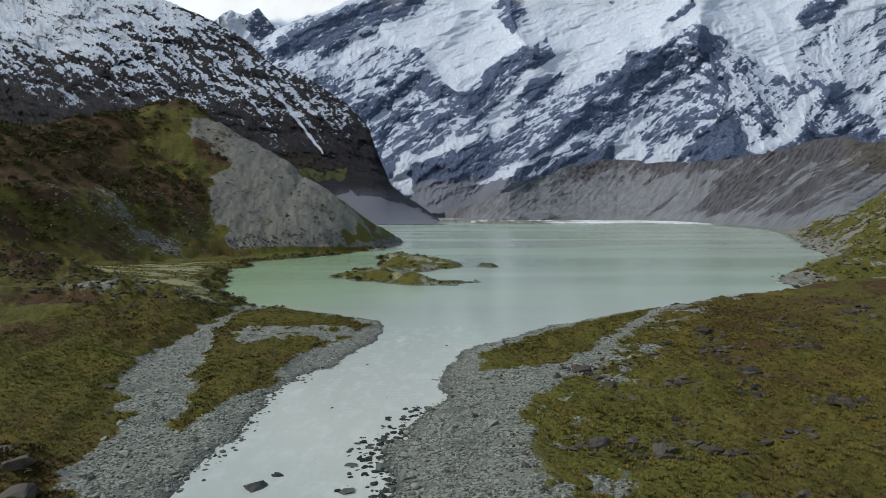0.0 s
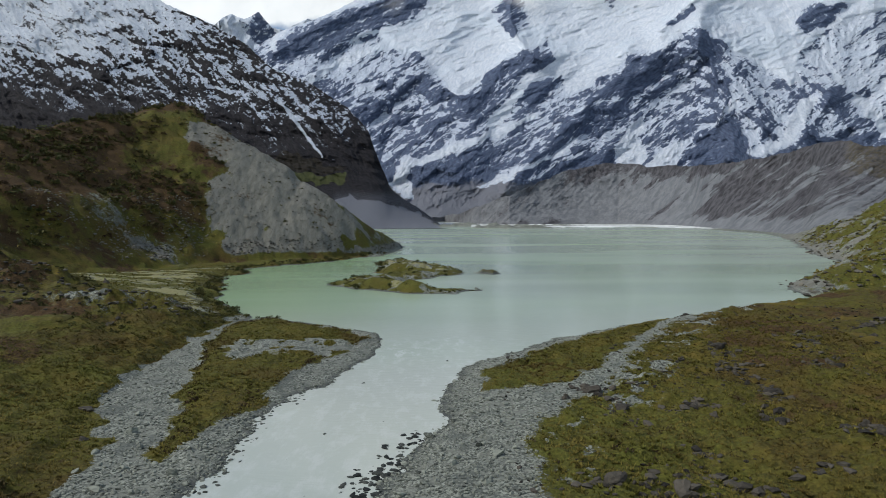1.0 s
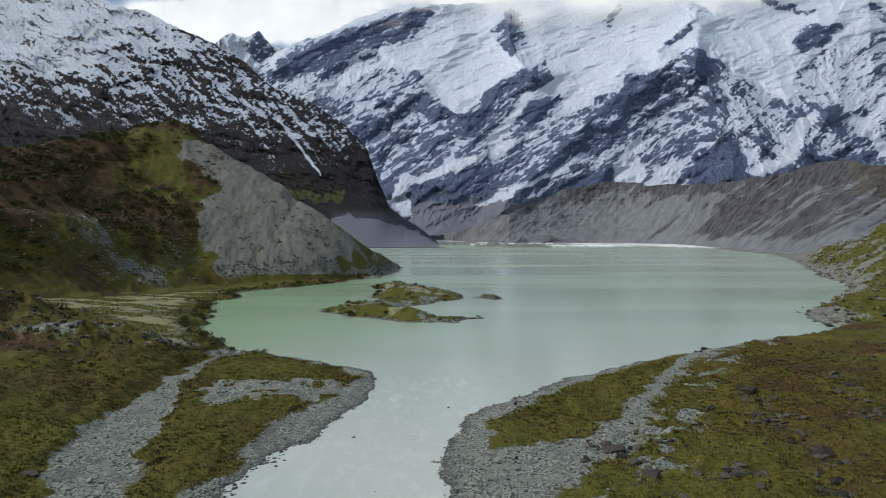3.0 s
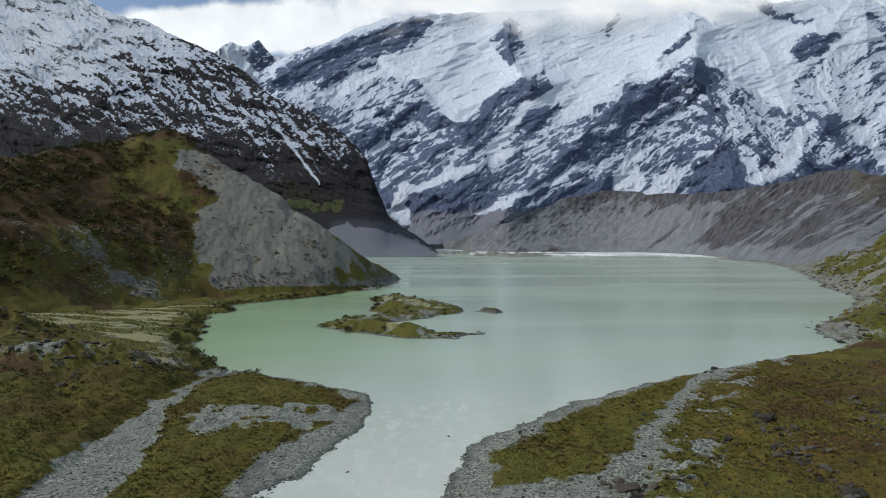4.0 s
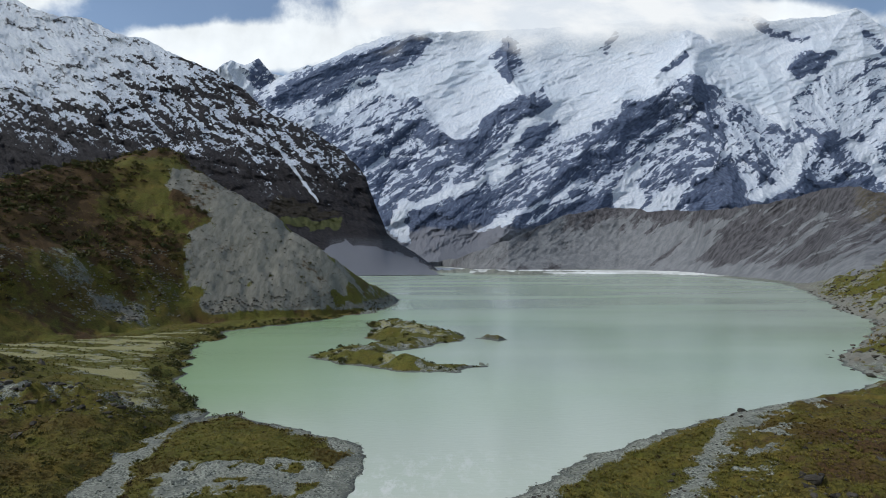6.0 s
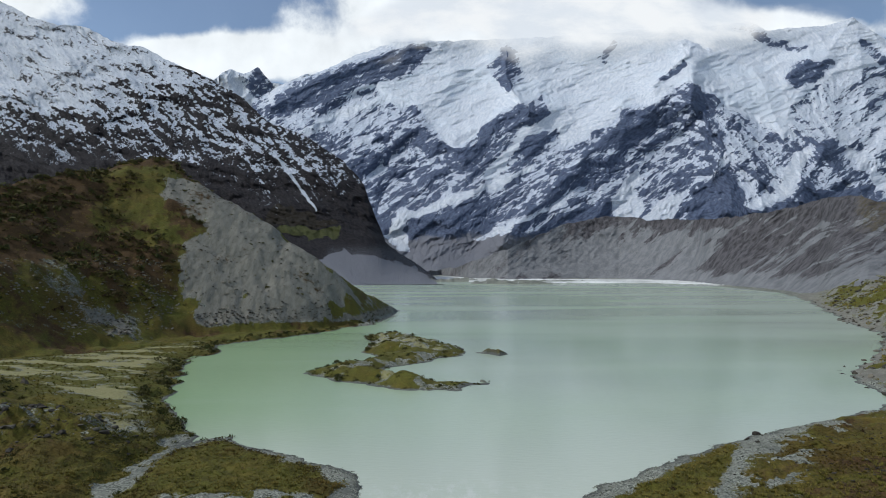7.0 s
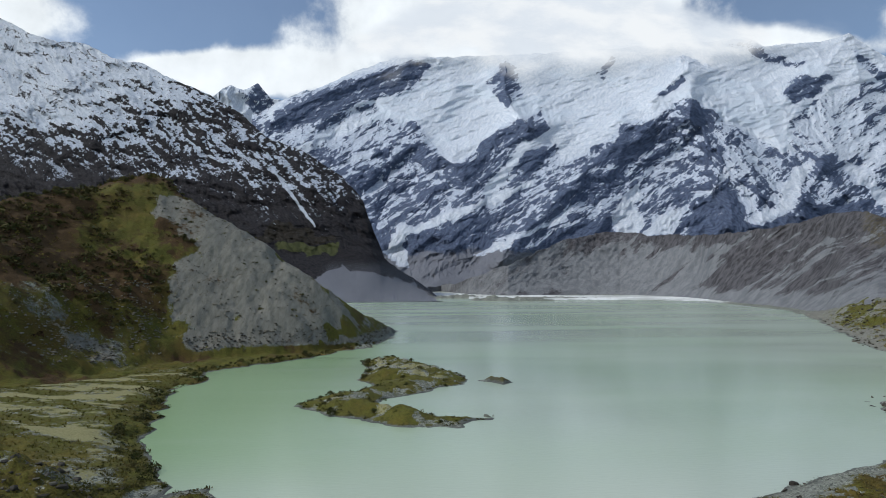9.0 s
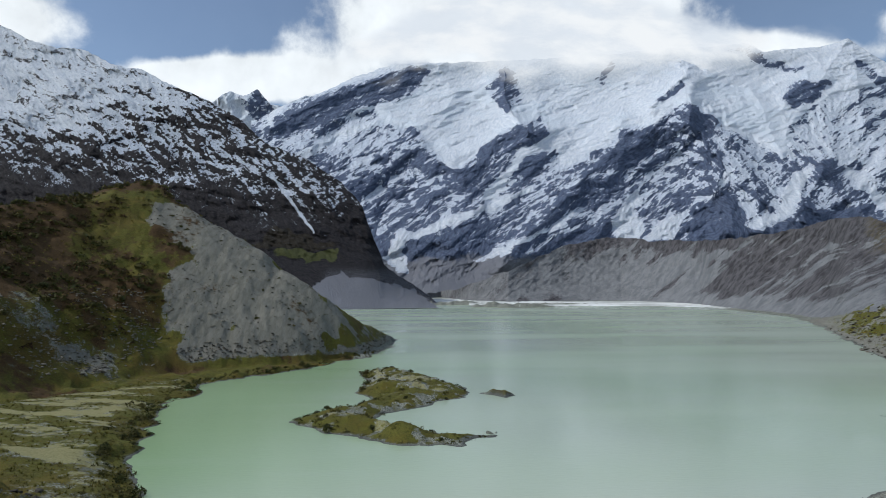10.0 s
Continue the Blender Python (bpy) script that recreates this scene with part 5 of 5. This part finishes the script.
x, y, z = scatter(32, (-160, -60, 380, 470), lambda x, y, z, s_, hz_, c, r: (hz_ > 12) & (c["scree"] > 0.5), 44)
plant(kinds, x, y, z, 0.8 + 1.3 * sz.rand(len(x)), "small dark shrub rooted in the grey scree", "shrubs on the scree", 45)
x, y, z = scatter(60, (-110, -28, 180, 420), lambda x, y, z, s_, hz_, c, r: (s_ > 1.2) & (s_ < 7) & (hz_ < 4) & (x < -28) & (r < 0.8), 46)
plant(kinds, x, y, z, 0.9 + 1.3 * sz.rand(len(x)), "low green shrub at the lake's edge", "shrubs on the shore", 47)
x, y, z = scatter(30, (-46, 12, 224, 348), lambda x, y, z, s_, hz_, c, r: (inside(x, y, ISLAND) > 0.8), 48)
plant(kinds, x, y, z, 0.7 + 1.0 * sz.rand(len(x)), "low olive shrub on the small lake island", "shrubs on the island", 49)
x, y, z = scatter(24, (105, 300, 218, 520), lambda x, y, z, s_, hz_, c, r: (s_ > 3) & (s_ < 60) & (c["grass"] > 0.5), 50)
plant(kinds, x, y, z, 0.9 + 1.5 * sz.rand(len(x)), "yellow-green shrub on the far moraine bank", "shrubs on the bank", 51)
for root in kinds:
    for ob in (*root.children, root):
        bpy.data.objects.remove(ob)


def scrub_soup(name, x, y, z, size, leaves, material, seed):
    """Far scrub: heaps of small leaves with uneven outlines."""
    rs = np.random.RandomState(seed)
    n = len(x)
    d = rs.normal(size=(n, leaves, 3))
    d /= np.linalg.norm(d, axis=-1, keepdims=True)
    d[..., 2] = np.abs(d[..., 2]) * 0.75
    r = size[:, None, None] * rs.uniform(0.45, 1.1, (n, leaves, 1)) * rs.uniform(0.7, 1.25, (n, 1, 3))
    p = np.stack([x, y, z], -1)[:, None, :] + d * r
    t1, t2 = rs.normal(size=(n, leaves, 3)), rs.normal(size=(n, leaves, 3))
    e = size[:, None, None] * 0.17
    verts = np.stack([p - t1 * e, p + t2 * e * 0.7, p + t1 * e, p - t2 * e * 0.7], 2).reshape(-1, 3)
    return soup(name, verts, np.arange(len(verts)).reshape(-1, 4), material)


x, y, z = scatter(3400, (-330, -105, 230, 500), lambda x, y, z, s_, hz_, c, r: (hz_ > 8) & (c["scree"] < 0.25) & (fbm(x / 20, y / 20, 4, 151) + 0.4 * (r - 0.5) > np.where(meadow_side(x, y) < 0.5, np.where(hz_ > 26, -0.06, 0.12), 0.17)), 61)
half = len(x) // 2
tagged(scrub_soup("hillside_scrub", x[:half], y[:half], z[:half], 0.9 + 2.6 * sz.rand(half) ** 2, 34, SHRUB_LEAVES, 62), "dark green scrub covering the moraine hill", "scrub", kind="stuff")
tagged(scrub_soup("hillside_heath", x[half:], y[half:], z[half:], 0.8 + 1.8 * sz.rand(len(x) - half) ** 2, 30, RUST_LEAVES, 60), "rust-brown heath between the dark scrub of the hill", "scrub", kind="stuff")
x, y, z = scatter(5200, (-330, -105, 230, 480), lambda x, y, z, s_, hz_, c, r: (hz_ > 6) & (c["scree"] < 0.3) & (r < 0.7), 86)
tagged(scrub_soup("hillside_tussocks", x, y, z, 0.5 + 0.9 * sz.rand(len(x)) ** 2, 12, GRASS_BLADES, 87), "straw and olive tussocks between the hillside scrub", "grass", kind="stuff")
x, y, z = scatter(260, (-140, -52, 150, 240), lambda x, y, z, s_, hz_, c, r: (s_ > 3) & ((((x + 112) / 24) ** 2 + ((y - 192) / 15) ** 2 < 0.3 + r) | (((x + 78) / 20) ** 2 + ((y - 166) / 7) ** 2 < r)), 88)
tagged(scrub_soup("knoll_scrub", x, y, z, 0.4 + 0.9 * sz.rand(len(x)) ** 2, 26, SHRUB_LEAVES, 89), "dark low scrub on the rocky knolls", "scrub", kind="stuff")
x, y, z = scatter(750, (-112, -26, 178, 430), lambda x, y, z, s_, hz_, c, r: (s_ > 0.3) & (s_ < 9) & (hz_ < 5) & (x < -26) & (r < np.where(s_ < 4, 0.9, 0.35)), 63)
tagged(scrub_soup("shore_scrub", x, y, z, 0.35 + 0.8 * sz.rand(len(x)) ** 2, 20, SHRUB_LEAVES, 64), "low dark green scrub along the lake shore", "scrub", kind="stuff")
x, y, z = scatter(420, (-46, 12, 224, 348), lambda x, y, z, s_, hz_, c, r: (inside(x, y, ISLAND) > 0.2) & (r < np.where(inside(x, y, ISLAND) < 3, 0.9, 0.3)), 65)
tagged(scrub_soup("island_scrub", x, y, z, 0.3 + 0.6 * sz.rand(len(x)) ** 2, 20, SHRUB_LEAVES, 66), "low olive scrub fringing the lake island", "scrub", kind="stuff")
x, y, z = scatter(1700, (104, 320, 216, 540), lambda x, y, z, s_, hz_, c, r: (s_ > 2) & (s_ < 80) & (c["grass"] > 0.3), 67)
tagged(scrub_soup("bank_scrub", x, y, z, 0.5 + 1.3 * sz.rand(len(x)) ** 2, 20, GRASS_BLADES, 68), "yellow-green scrub on the far moraine bank", "scrub", kind="stuff")
x, y, z = scatter(700, (-95, -46, 80, 190), lambda x, y, z, s_, hz_, c, r: (s_ > 3) & (c["grass"] > 0.4) & (fbm(x / 14, y / 14, 4, 155) + 0.2 * r > 0.15), 69)
tagged(scrub_soup("bank_heath", x, y, z, 0.3 + 0.6 * sz.rand(len(x)) ** 2, 18, SHRUB_LEAVES, 70), "dark low heath in the grass of the near bank", "scrub", kind="stuff")
# heath tufts, added also to stand for shaded gaps between grass and rocks
x, y, z = scatter(1500, (10, 112, 68, 178), lambda x, y, z, s_, hz_, c, r: (s_ > 3) & (c["grass"] > 0.4) & (np.abs(x) < 0.75 * (y - 12)) & (fbm(x / 7, y / 7, 4, 165) + 0.3 * r > 0.18), 90)
tagged(scrub_soup("field_heath", x, y, z, 0.16 + 0.42 * sz.rand(len(x)) ** 2.5, 16, RUST_LEAVES, 91), "dark brown heath tufts scattered through the tussock field", "scrub", kind="stuff")
x, y, z = scatter(420, (-46, -14, 92, 182), lambda x, y, z, s_, hz_, c, r: (c["grass"] > 0.4) & (inside(x, y, SPIT_GRASS) > 0.3) & (inside(x, y, SPIT_GRASS) < 1.0 + 4 * r ** 3), 92)
tagged(scrub_soup("spit_heath", x, y, z, 0.18 + 0.45 * sz.rand(len(x)) ** 2, 16, RUST_LEAVES, 93), "rust-brown heath along the edge of the gravel spit", "scrub", kind="stuff")
x, y, z = scatter(170, (-48, -30, 68, 92), lambda x, y, z, s_, hz_, c, r: (c["grass"] > 0.5) & (np.minimum(np.hypot(x + 35, y - 74), np.hypot(x + 40, y - 81)) < 2.5 + 3.5 * r), 94)
tagged(scrub_soup("boulder_heath", x, y, z, 0.25 + 0.6 * sz.rand(len(x)) ** 2, 26, RUST_LEAVES, 95), "dark brown heath growing about the bank boulders", "scrub", kind="stuff")
x, y, z = scatter(2600, (-132, -56, 178, 335), lambda x, y, z, s_, hz_, c, r: (inside(x, y, SAND) > -4) & (s_ > 1) & (c["sand"] + 0.5 * r < 0.75), 96)
tagged(tuft_soup("flat_tussocks", x, y, z, 0.35 + 0.55 * np.random.RandomState(97).rand(len(x)) ** 2, 8, GRASS_BLADES, 98), "green and straw tussocks dotted over the sandy flat", "grass", kind="stuff")
